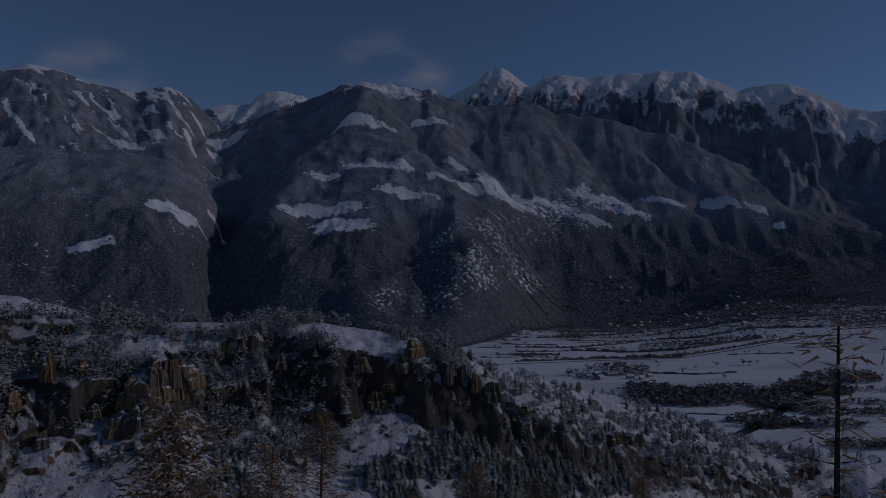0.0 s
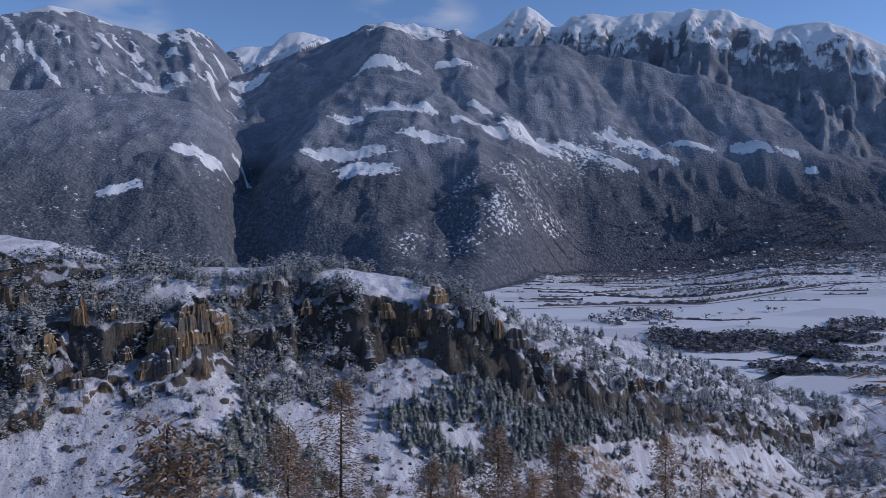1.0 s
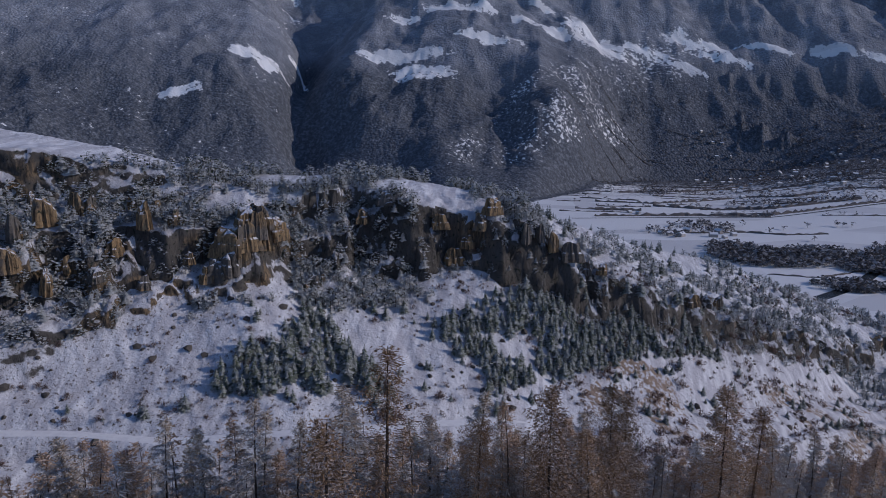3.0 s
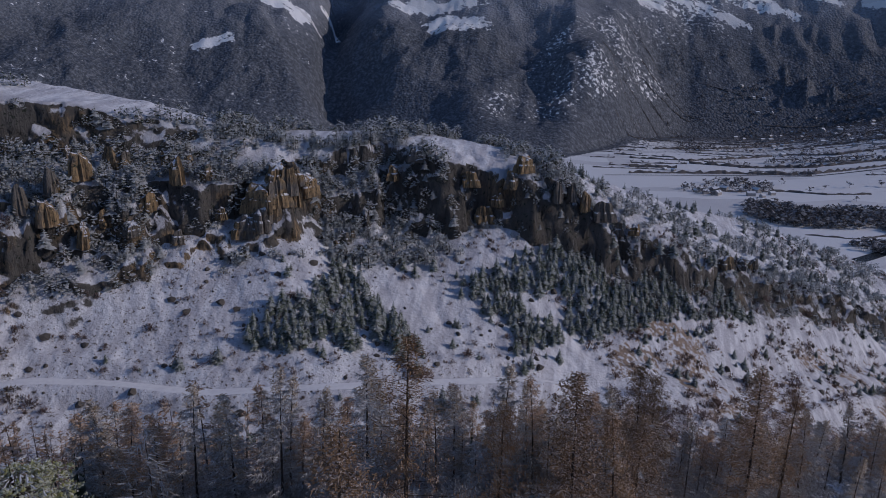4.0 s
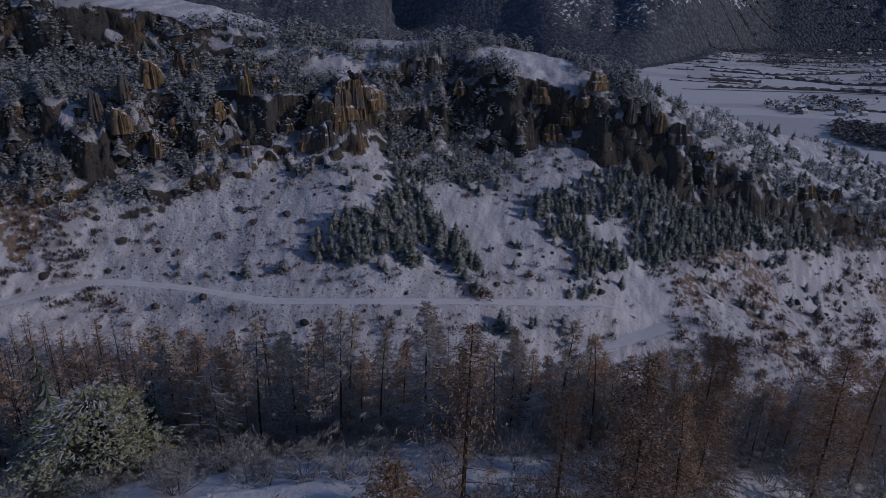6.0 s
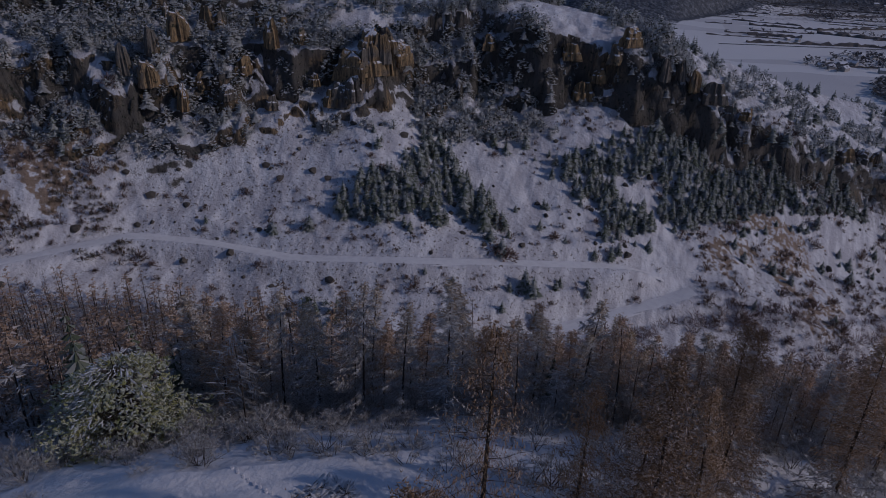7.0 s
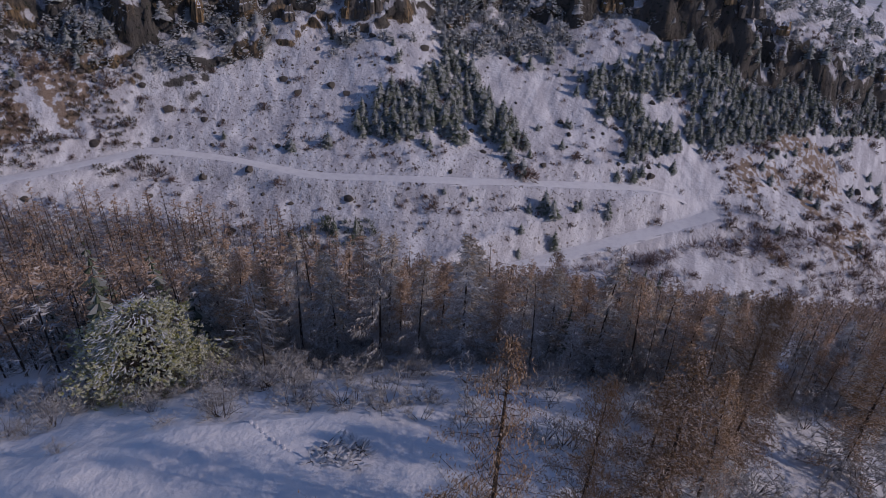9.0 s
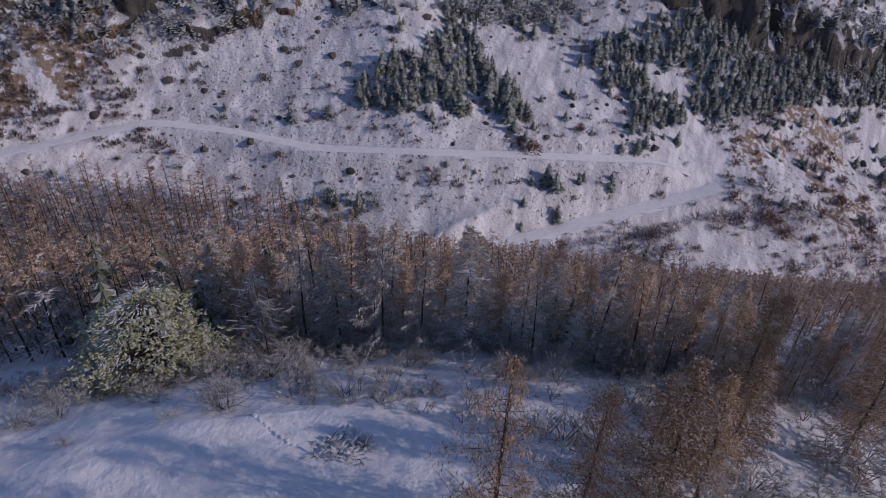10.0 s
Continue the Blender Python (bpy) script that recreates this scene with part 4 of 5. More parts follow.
verge = [make_shrub(rng, h, 7, mat=RIMED, thick=0.030) for h in (2.3, 3.1)]
plant(verge, scatter(rng, 400, (-36, 62), (26, 66), lambda s, d: -12 < d - np.interp(s, (-150, -22, -6, 8, 17, 26, 34, 60, 120), (66, 66, 64, 55, 51, 45, 40, 34, 30)) < 5 and fuzzy(s, d, 7, 173) > 0.42, (0.45, 1.1), 0.9), rng, "", "brushwood_verge", "low rimed brush along the clearing edge", (), 0)

# a few dark conifers among the larches
spruces = [make_spruce(rng, h, 0.22, label="snow-laden spruce among the larches") for h in (10, 12)]
plant(spruces, [(-11.5, 63, 0.95), (-3.8, 62, 0.75), (-16.3, 80, 1.3), (-12, 88, 1.2), (-40, 150, 0.8), (12, 181, 0.5), (18, 178, 0.55), (24, 178, 0.5), (7, 176, 0.5), (103, 152, 0.7), (107, 150, 0.6), (99, 154, 0.5), (-20, 150, 0.8), (30, 120, 0.7), (-4, 68, 0.9), (2, 70, 0.95), (8, 70, 0.9), (14, 66, 0.8), (-20, 74, 1.0), (27, 52, 0.55)], rng, "spruces among the larches")

# the broad snowy tree at the edge of the clearing
BROAD = foliage_material("yellow_green_leaves_under_snow", (0.21, 0.225, 0.070), (0.66, 0.64, 0.25), 0.3, 1.15, 0.6)
HOAR = foliage_material("hoarfrost_on_twigs", (0.36, 0.37, 0.38), (0.74, 0.75, 0.78), 0.2, 0.9, 0.8)
broad = make_pine(rng, 8.5, 0.55, "broadleaf_tree", "broad yellow-green tree bent under snow at the clearing", BROAD, 4600, 3, 0.027, 0.04, 0.30, 0.0006, 0.34)
hang = Shape()
for k in range(1100):      # short bowed twigs white with snow over its outside
    a, q = rng.uniform(1.2, 5.2) if rng.random() < 0.75 else rng.uniform(0, 6.3), rng.random()
    out = 4.1 * math.sqrt(max(0.05, 1 - (q - 0.12) ** 2 / 0.8)) * rng.uniform(0.75, 1.08) * (1 + 0.22 * math.sin(3 * a + 5 * q) + 0.15 * math.sin(7 * a - 9 * q))
    root = Vector((math.cos(a) * out, math.sin(a) * out, 0.6 + 7.6 * q))
    way = Vector((math.cos(a) + rng.uniform(-0.8, 0.8), math.sin(a) + rng.uniform(-0.8, 0.8), rng.uniform(-0.9, 0.5)))
    hang.leaf(root, root + way * rng.uniform(0.2, 0.5), rng.uniform(0.04, 0.10), 0.05)
part("snowy_twig", hang.v, hang.f, HOAR, broad, "hanging outer twigs white with rime")
broad.matrix_basis = stand_at(-7.0, 55.5, 1.0, 1)

# spruces on the scree
spruces = [make_spruce(rng, h, w, label="young dark green spruce dusted with snow on the scree") for h, w in ((6.5, 0.38), (7.6, 0.34), (5.2, 0.44), (6.8, 0.36))]


def spruce_spots(s, d):
    if ((s - 58) / 27) ** 2 + ((d - 212) / 16) ** 2 + 3.2 * (fuzzy(s, d, 11, 143) - 0.5) < 0.75:
        return True
    return 110 < s < 245 and np.interp(s, (110, 130, 147, 180, 215, 245), (189, 196, 199, 203, 208, 212)) < d < np.interp(s, (110, 140, 172, 215, 245), (220, 228, 222, 219, 224)) and fuzzy(s, d, 10, 141) > 0.41


UPPER_TREES = [(-52, 235.2, 0.9), (-50, 231.9, 0.8), (9, 205.1, 0.75), (20, 205.6, 0.7), (40, 206.7, 1.0), (43, 209.1, 1.0), (47, 210.0, 0.9), (50, 204.3, 1.0), (118, 188.5, 0.7), (203, 201.5, 0.9), (212, 203.2, 0.8), (-68, 230.4, 0.6), (168, 193.9, 0.6), (-49, 234, 0.9), (8.1, 206, 0.75), (19.2, 206, 0.72), (77, 189, 1.05), (74, 192, 0.8), (97.8, 206, 0.7), (107.6, 221, 0.7), (-1.8, 208.4, 0.3), (-10.5, 213, 0.4)]
LOWER_TREES = [(91, 177.1, 0.6), (101, 175.2, 0.7), (81, 176.5, 0.9), (76, 177.6, 0.7), (82, 169.9, 0.9), (109, 187.9, 0.8), (115, 187.8, 0.8), (183, 179.7, 0.7), (179, 184.5, 0.8), (216, 185.2, 0.9), (70, 167.8, 0.5), (50.8, 182.8, 0.4), (59, 181, 0.4), (81, 177.8, 1.1), (82.4, 174.5, 1.05), (71.3, 171, 0.5), (93, 178.5, 0.5), (102, 177.5, 0.55), (179.7, 187.5, 0.6), (184, 184.6, 0.55), (190, 164, 0.6), (158, 167, 0.5)]
plant(spruces, UPPER_TREES + LOWER_TREES + scatter(rng, 440, (20, 245), (180, 235), spruce_spots, (0.45, 1.15), 2.0) + scatter(rng, 90, (30, 330), (186, 232), lambda s, d: fuzzy(s, d, 12, 145) > 0.50, (0.35, 0.8), 2.0), rng, "spruces on the scree", "spruce_wood", "dark young spruces dusted with snow", (), 280)

# pines over the cliffs and the crest
pines = [make_pine(rng, h, w, label="snow-laden mountain pine rooted among the cliff ledges", low=0.03, tuft=k, hubs=n, tufts=4) for h, w, k, n in ((4.6, 0.38, 0.17, 20), (3.6, 0.48, 0.18, 20), (5.2, 0.34, 0.16, 22), (3.0, 0.56, 0.19, 18))]
pines += [make_spruce(rng, h, w, "pine", "snow-laden mountain pine rooted among the cliff ledges", PINE) for h, w in ((4.4, 0.46),)]


def pine_spots(s, d):
    f = fuzzy(s, d, 22, 131)
    if blob(s, d, 44, 240, 17, 8):
        return False
    if blob(s, d, 47, 262, 13, 8) or blob(s, d, 73, 284, 19, 10) or blob(s, d, 122, 262, 22, 10) or blob(s, d, -8, 291, 42, 10) or blob(s, d, 52, 240, 12, 8):
        return False
    if s < 66 and d < 250:
        return f > 0.42
    if s < 165:
        return d > 231 and f > 0.34
    back = float(np.interp(s, CREST_S, CREST_D))
    if back + 8 < d < back + 34:
        return True
    return d > 222 and f > 0.46 + 0.05 * (240 < d < back)


pine_places = scatter(rng, 1250, (-75, 170), (231, 300), pine_spots, (0.55, 1.4), 1.7)
pine_places += scatter(rng, 480, (-75, 66), (233, 258), lambda s, d: fuzzy(s, d, 12, 133) > 0.42 and not blob(s, d, 44, 240, 18, 9), (0.4, 1.0), 1.2) + scatter(rng, 260, (66, 330), (214, 256), lambda s, d: fuzzy(s, d, 12, 135) > 0.5 and abs(d - np.interp(s, FOOT_S, (238, 235, 236, 237, 236, 242, 245, 235, 226, 218, 215, 229, 250)) - 7) < 10, (0.35, 0.8), 1.0)
pine_places += scatter(rng, 420, (60, 330), (216, 268), lambda s, d: fuzzy(s, d, 7, 139) > 0.46 and np.interp(s, FOOT_S, (238, 235, 236, 237, 236, 242, 245, 235, 226, 218, 215, 229, 250)) - 1 < d < np.interp(s, TOP_S, (258, 256, 252, 247, 249, 264, 266, 254, 244, 234, 225, 222, 227, 237, 262)) + 3, (0.3, 0.75), 1.2)
pine_places += scatter(rng, 340, (320, 468), (120, 335), lambda s, d: fuzzy(s, d, 18, 136) > 0.42, (0.7, 1.5), 2.0)
pine_places += scatter(rng, 170, (178, 330), (222, 266), lambda s, d: fuzzy(s, d, 11, 138) > 0.48, (0.6, 1.2), 1.8)
pine_places += scatter(rng, 420, (400, 700), (120, 330), lambda s, d: fuzzy(s, d, 30, 134) > 0.38, (0.8, 1.7), 3.0) + scatter(rng, 380, (300, 470), (180, 320), lambda s, d: fuzzy(s, d, 25, 137) > 0.43, (0.6, 1.2), 2.4)
rng.shuffle(pine_places)
small_spruces = [make_spruce(rng, h, 0.36, label="small snowy spruce on the open ridge") for h in (5, 6.5)]
plant(small_spruces, scatter(rng, 330, (165, 400), (224, 345), pine_spots, (0.45, 1.1), 2.1), rng, "spruces on the ridge", "ridge_wood", "small snowy spruces along the ridge", (), 60)
plant(pines, pine_places, rng, "pines on the cliffs", "pine_wood", "snow-laden mountain pines over cliffs and crest")

# bushes and boulders on the scree
bushes = [make_bush(rng, h, 190, width=0.022, label="dry brown bush sticking out of the snow") for h in (1.6, 2.2, 3.0)]
junipers = [make_bush(rng, h, 80, "juniper", "dense dark green juniper below the track", NEEDLES) for h in (2.6, 3.4)]
plant(junipers, scatter(rng, 30, (2, 30), (173, 184), lambda s, d: blob(s, d, 16, 178, 14, 5), (0.6, 1.2), 1.4), rng, "junipers below the track")
bush_places = scatter(rng, 400, (-60, 150), (183, 240), lambda s, d: fuzzy(s, d, 13, 151) > 0.50, (0.35, 1.2), 1.2) + scatter(rng, 1000, (143, 340), (140, 232), lambda s, d: fuzzy(s, d, 10, 153) > 0.46, (0.5, 1.6), 1.2) + scatter(rng, 170, (-85, -34), (205, 244), lambda s, d: fuzzy(s, d, 8, 154) > 0.42, (0.6, 1.5), 1.2) + [(141 + 4 * rng.random(), 169 + 9 * rng.random(), 0.8) for _ in range(9)]
bush_places += scatter(rng, 150, (-60, 140), (158, 186), lambda s, d: fuzzy(s, d, 10, 155) > 0.5, (0.4, 1.1), 1.3)
bush_places += scatter(rng, 330, (330, 470), (150, 300), lambda s, d: fuzzy(s, d, 20, 159) > 0.4, (0.8, 1.8), 2.0)
rng.shuffle(bush_places)
UPPER_BUSHES = [(-34, 226.3, 1.3), (-22, 223.8, 1.0), (-18, 223.5, 1.0), (2, 221.0, 1.2), (21, 214.4, 1.0), (-11, 211.4, 1.1), (-3, 208.7, 1.0), (25, 199.8, 0.9), (32, 197.7, 1.1), (36, 197.5, 1.0), (40, 194.1, 1.1), (26, 185.5, 1.1), (4, 195.5, 1.5), (15, 186.2, 1.1), (-7, 190.6, 1.3), (-10, 193.8, 1.2), (78, 187.8, 1.9), (75, 189.3, 1.6), (81, 188.5, 1.5), (79, 200.2, 1.5), (77, 204.3, 1.4), (-26, 203.1, 1.2), (-30, 206.4, 1.5), (-41, 201.6, 1.2)]
LOWER_BUSHES = [(47, 180.6, 1.4), (54, 177.3, 1.2), (45, 183.0, 1.0), (142, 169.9, 1.6), (142, 165.2, 1.6), (153, 164.0, 1.7), (155, 159.3, 1.8), (166, 166.8, 1.5), (165, 157.0, 1.6), (190, 160.1, 2.0), (182, 154.6, 1.8), (214, 178.1, 1.4), (174, 164.9, 1.2), (152, 176.2, 1.2), (100, 155.8, 1.8), (109, 159.6, 1.8), (112, 154.8, 1.6), (122, 154.7, 1.3), (88, 172.9, 0.9), (116, 175.6, 0.7)]
bush_places = UPPER_BUSHES + LOWER_BUSHES + bush_places
low_scrub = [make_bush(rng, h, 60, width=0.042) for h in (1.6, 2.2, 3.0)]
plant(bushes, bush_places, rng, "bushes on the scree", "scrub", "dry brown scrub on the snowy scree", low_scrub)
tans = [make_bush(rng, h, 54, "tan_bush", "tan dry bush on bare earth by the track", TAN) for h in (1.8, 2.6)]
plant(tans, scatter(rng, 300, (-80, -30), (205, 244), lambda s, d: fuzzy(s, d, 12, 157) > 0.40 and s < -30 - 0.3 * (d - 205), (0.5, 1.2), 1.2), rng, "tan bushes by the track")


def rock_material():
    """Ochre and grey limestone, streaked down the face, with snow on what faces up."""
    m = material("ochre_cliff_rock", 0.9)
    g = Graph(m)
    streak = g.noise(1.0, 7, g.stretch(0.9, 0.9, 0.12), 0.7)
    rock = g.mix(g.ramp(streak, 0.36, 0.62), (0.105, 0.080, 0.055), (0.39, 0.27, 0.145))
    rock = g.mix(g.ramp(g.math("ADD", g.noise(0.12, 4), g.math("MULTIPLY", g.math("SUBTRACT", g.each(), 0.5), 0.3)), 0.47, 0.63), rock, g.mix(streak, (0.075, 0.070, 0.063), (0.25, 0.225, 0.195)))
    cracks = g.noise(1.0, 8, g.stretch(1.3, 1.3, 0.30), 0.75)
    rock = g.mix(g.ramp(cracks, 0.56, 0.65), rock, (0.018, 0.017, 0.016))
    rock = g.mix(g.ramp(g.noise(0.9, 5), 0.60, 0.66), rock, (0.035, 0.043, 0.030))
    lie = g.math("ADD", g.up(), g.math("MULTIPLY", g.math("SUBTRACT", g.noise(0.8, 6), 0.5), 0.7))
    g.colour(g.mix(g.ramp(lie, 0.60, 0.74), rock, SNOW))
    g.bump(g.math("ADD", cracks, streak), 0.8, 0.8)
    return m


ROCK = rock_material()


def make_pillar(rng, wide, tall):
    """An upright rib of rock: fluted sides, broken ledges, a sloping top."""
    thing = bmesh.new()
    sides, levels = 32, 12
    flutes = [(rng.randint(2, 4), rng.uniform(0, 6.3), 0.20), (rng.randint(5, 7), rng.uniform(0, 6.3), 0.12), (rng.randint(9, 11), rng.uniform(0, 6.3), 0.07), (rng.randint(14, 17), rng.uniform(0, 6.3), 0.05)]
    lean, squash, rings = Vector((rng.uniform(-0.12, 0.12), rng.uniform(-0.1, 0.15), 0)), rng.uniform(0.6, 0.9), []
    shelf, cut, tilt = rng.uniform(0.45, 0.75), rng.uniform(0.72, 0.92), rng.uniform(0, 6.3)
    rib = [rng.uniform(-0.09, 0.09) for _ in range(sides)]
    for n in range(levels + 1):
        q = n / levels
        size = wide * (1.15 - 0.25 * q) * (1 - (1 - cut) * min(1, max(0, (q - shelf) / 0.10))) * (0.86 if n == levels else 1)
        ring = []
        for k in range(sides):
            a = 2 * math.pi * k / sides
            f = 1 + sum(w * (1 - 2 * abs(math.sin(0.5 * m * a + p + 0.35 * q))) for m, p, w in flutes) + rib[k] + rng.uniform(-0.025, 0.025)
            crown = 0.16 * tall * (math.cos(a + tilt) + 0.4 * math.cos(3 * a)) * max(0, q - 0.6) / 0.4
            ring.append(thing.verts.new(Vector((math.cos(a) * size * f, math.sin(a) * size * f * squash, tall * q + crown)) + lean * tall * q))
        rings.append(ring)
    for low, high in zip(rings, rings[1:]):
        for k in range(sides):
            thing.faces.new((low[k], low[(k + 1) % sides], high[(k + 1) % sides], high[k]))
    top = thing.verts.new(sum((v.co for v in rings[-1]), Vector()) / sides + Vector((0, 0, 0.05 * tall)))
    for k in range(sides):
        thing.faces.new((rings[-1][k], rings[-1][(k + 1) % sides], top))
    me = bpy.data.meshes.new("rock_pillar")
    thing.to_mesh(me)
    thing.free()
    me.materials.append(ROCK)
    return tagged(new("rock_pillar", me), "ochre and grey limestone pillar of the cliff, capped with snow", "rock")


pillars = [make_pillar(rng, w, h) for w, h in ((4.6, 8), (4.0, 10), (5.4, 7), (4.4, 11), (6.0, 9), (3.6, 6.5))]
# the long ochre wall, the broken tiers beside it, the bluff over the wood and the grey crag
WALL = [(32, 238, 1.0), (35, 237.5, 1.1), (38.5, 238, 1.15), (42, 238.5, 1.2), (45.5, 239.5, 1.2), (49, 241, 1.15), (53, 244, 1.1), (57.5, 247, 0.9), (39, 241.5, 1.2), (46, 243.5, 1.2), (52, 247, 1.0)]
TIERS = [(14.4, 249, 0.9), (23.8, 248.5, 0.95), (19, 258, 0.8), (-6, 262, 0.8), (-14.4, 253, 0.9), (-22.7, 247, 0.9), (12.7, 240, 0.8), (-15, 240, 0.8), (-24, 240, 0.8), (11.2, 264, 0.6), (65.4, 238, 0.55), (69, 240, 0.6), (72.5, 241.5, 0.5), (-1.4, 262, 0.8), (-19, 268, 0.7), (-31, 244, 0.9), (-1.2, 240, 0.7), (5, 247, 0.8), (-8, 246, 0.8), (27.5, 243, 0.8)]
BLUFF = [(126, 240, 0.9), (131, 238.5, 1.0), (136, 237, 1.0), (121, 243, 0.8), (140.5, 236.5, 0.8), (101, 252, 0.7), (93, 254, 0.7), (152, 229, 0.8), (158, 228, 0.9), (164, 227, 0.85), (171, 224, 0.9), (178, 223, 0.8), (186, 223, 0.8), (236, 221, 0.8), (247, 223, 0.7), (259, 226, 0.8)]
plant(pillars, [(s, d + 1.8, 0.84 * k * rng.uniform(0.8, 1.05)) for s, d, k in WALL + TIERS + BLUFF], rng, "rock pillars of the cliff")


def make_boulder(rng, size):
    bm = bmesh.new()
    bmesh.ops.create_icosphere(bm, subdivisions=1, radius=size)
    for v in bm.verts:
        v.co *= rng.uniform(0.65, 1.2)
        v.co.z *= 0.75
    me = bpy.data.meshes.new("boulder")
    bm.to_mesh(me)
    bm.free()
    me.materials.append(STONE)
    return tagged(new("boulder", me), "grey boulder half sunk in the scree snow", "rock")


boulders = [make_boulder(rng, k) for k in (0.7, 0.9, 1.2)]
plant(boulders, scatter(rng, 240, (-70, 300), (185, 238), lambda s, d: fuzzy(s, d, 12, 161) > 0.45, (0.5, 1.5), 1.5), rng, "boulders on the scree")

# rimed shrubs and small bare trees round the clearing
rimed = [make_shrub(rng, h, 16, "frosted_shrub", "bare shrub white with rime at the edge of the clearing", RIMED, 0.018) for h in (2.2, 3.0, 3.6)]
plant(rimed, scatter(rng, 150, (-34, 30), (40, 62), lambda s, d: d > np.interp(s, (-34, -6, 0, 30), (42, 44, 45, 43)), (0.5, 1.05), 0.9), rng, "frosted shrubs at the clearing")
WHITE = foliage_material("thick_white_rime", (0.32, 0.32, 0.33), (0.66, 0.67, 0.70), 0.3, 1.0, 0.8)
hoary = [make_larch(rng, h, 60, 1100, "bare_tree", "small bare tree thick with white rime among the larches", WHITE, 0.36, 0.05, 4.0, 1.1, 1.1) for h in (8.0, 6.5)]
plant(hoary, [(1.8, 55.5, 1.45), (7, 58, 0.8), (-12, 56, 0.7), (21, 50, 0.7), (13, 62, 0.9), (-3, 66, 0.9), (4, 60, 1.2), (9, 62, 1.1), (11, 57, 1.0), (16, 57, 1.0), (6, 66, 1.3), (18, 54, 0.9), (25, 47, 0.8), (29, 46, 0.9), (34, 44, 0.8), (39, 44, 0.9), (44, 42, 0.8), (48, 44, 0.9), (32, 50, 0.9), (41, 50, 1.0), (-18, 70, 1.1)], rng, "rimed bare trees")


# the brush pile and the line of footprints in the clearing
def make_brush_pile(rng):
    thing = tagged(new("brush_pile"), "low pile of cut branches half buried in snow", "branches")
    c, w = Shape(), Shape()
    for _ in range(120):
        a, q = rng.uniform(0, 7), math.sqrt(rng.random())
        p = Vector((2.0 * q * math.cos(a), 1.3 * q * math.sin(a), rng.uniform(-0.15, 0.45) * (1.2 - q)))
        b = rng.uniform(0, 7)
        tip = p + Vector((math.cos(b), math.sin(b), rng.uniform(-0.1, 0.7))) * rng.uniform(0.3, 0.9)
        c.sliver(p, tip, rng.uniform(0.02, 0.045))
        for _ in range(2):
            w.leaf(p.lerp(tip, rng.uniform(0.1, 0.6)) + Vector((0, 0, 0.04)), tip + Vector((rng.uniform(-0.2, 0.2), rng.uniform(-0.2, 0.2), 0.06)), rng.uniform(0.06, 0.14), 0.04)
    tagged(part("brushwood", c.v, c.f, TWIGS, thing), kind="stuff")
    tagged(part("snow_cap", w.v, w.f, HOAR, thing, "lumps of snow lying on the branches"), kind="stuff")
    return thing


pile = make_brush_pile(rng)
pile.matrix_basis = stand_at(6.2, 39.0, 0.4, 1.0, 0.0)
HOLLOW = material("trodden_snow", 0.8)
g = Graph(HOLLOW)
g.colour(g.mix(g.noise(6, 4), (0.56, 0.57, 0.62), (0.70, 0.71, 0.75)))
print_mesh = None
for k in range(16):
    t = k / 15
    s, d = 0.9 + 2.4 * t + 0.12 * (k % 2), 43.4 - 3.4 * t
    x, y = to_plan(s, d)
    if print_mesh is None:
        bm = bmesh.new()
        bmesh.ops.create_cone(bm, cap_ends=True, segments=9, radius1=0.16, radius2=0.09, depth=0.10)
        print_mesh = bpy.data.meshes.new("footprint")
        bm.to_mesh(print_mesh)
        bm.free()
        print_mesh.materials.append(HOLLOW)
    ob = tagged(new("footprint", print_mesh), "small trodden footprint in the clearing snow", "footprint", "footprints across the clearing")
    ob.location = (x, y, h1(s, d) + 0.01)

# ---- the valley floor ----
# hedges and tree rows between the fields: line in plan, half width, height
HEDGES = ((((182, 1726), (479, 1811), (623, 1816), (799, 1903), (1001, 1988)), 5, 7),
          (((363, 1966), (510, 1931), (663, 1936), (926, 2023)), 8, 8),
          (((212, 2030), (373, 2021), (636, 2189)), 5, 6),
          (((311, 2285), (490, 2359), (779, 2518)), 7, 6),
          (((422, 2520), (622, 2524), (909, 2675)), 5, 5),
          (((343, 1515), (487, 1554), (565, 1536), (658, 1559)), 4, 4),
          (((668, 2211), (794, 2132), (951, 2192), (1184, 2166)), 7, 7),
          (((691, 2349), (954, 2369), (1159, 2344)), 6, 6),
          (((395, 1134), (470, 1123), (590, 1211)), 3, 2.5),
          (((194, 1848), (314, 1859)), 8, 7))
RIVER_WOODS = ((600, 1210, 70, 50, 300, 9), (720, 1350, 80, 55, 330, 9), (850, 1480, 80, 60, 260, 9), (585, 1050, 60, 25, 90, 8), (690, 1140, 70, 20, 80, 8), (560, 930, 50, 25, 80, 8), (760, 1220, 90, 18, 80, 7), (900, 1350, 110, 22, 90, 7))
COPSES = ((438, 1263, 101, 81, 520, 10), (555, 1307, 88, 63, 380, 10), (403, 1313, 54, 87, 220, 10), (403, 1589, 80, 81, 120, 9), (305, 1509, 38, 64, 60, 8), (489, 1067, 53, 38, 230, 8), (610, 1214, 40, 90, 260, 9), (728, 1351, 34, 70, 160, 9), (734, 1424, 47, 23, 50, 9), (431, 2347, 43, 96, 90, 8), (1005, 2452, 127, 131, 160, 9), (1213, 2535, 132, 191, 240, 9), (1508, 2884, 102, 314, 240, 10), (894, 2627, 112, 98, 90, 8), (752, 2015, 189, 36, 120, 10))
LONE_TREES = ((469, 1600), (509, 1650), (533, 1546), (583, 1603), (643, 1630), (715, 1651), (724, 1644), (745, 1647), (596, 1469), (414, 1661), (425, 1672))
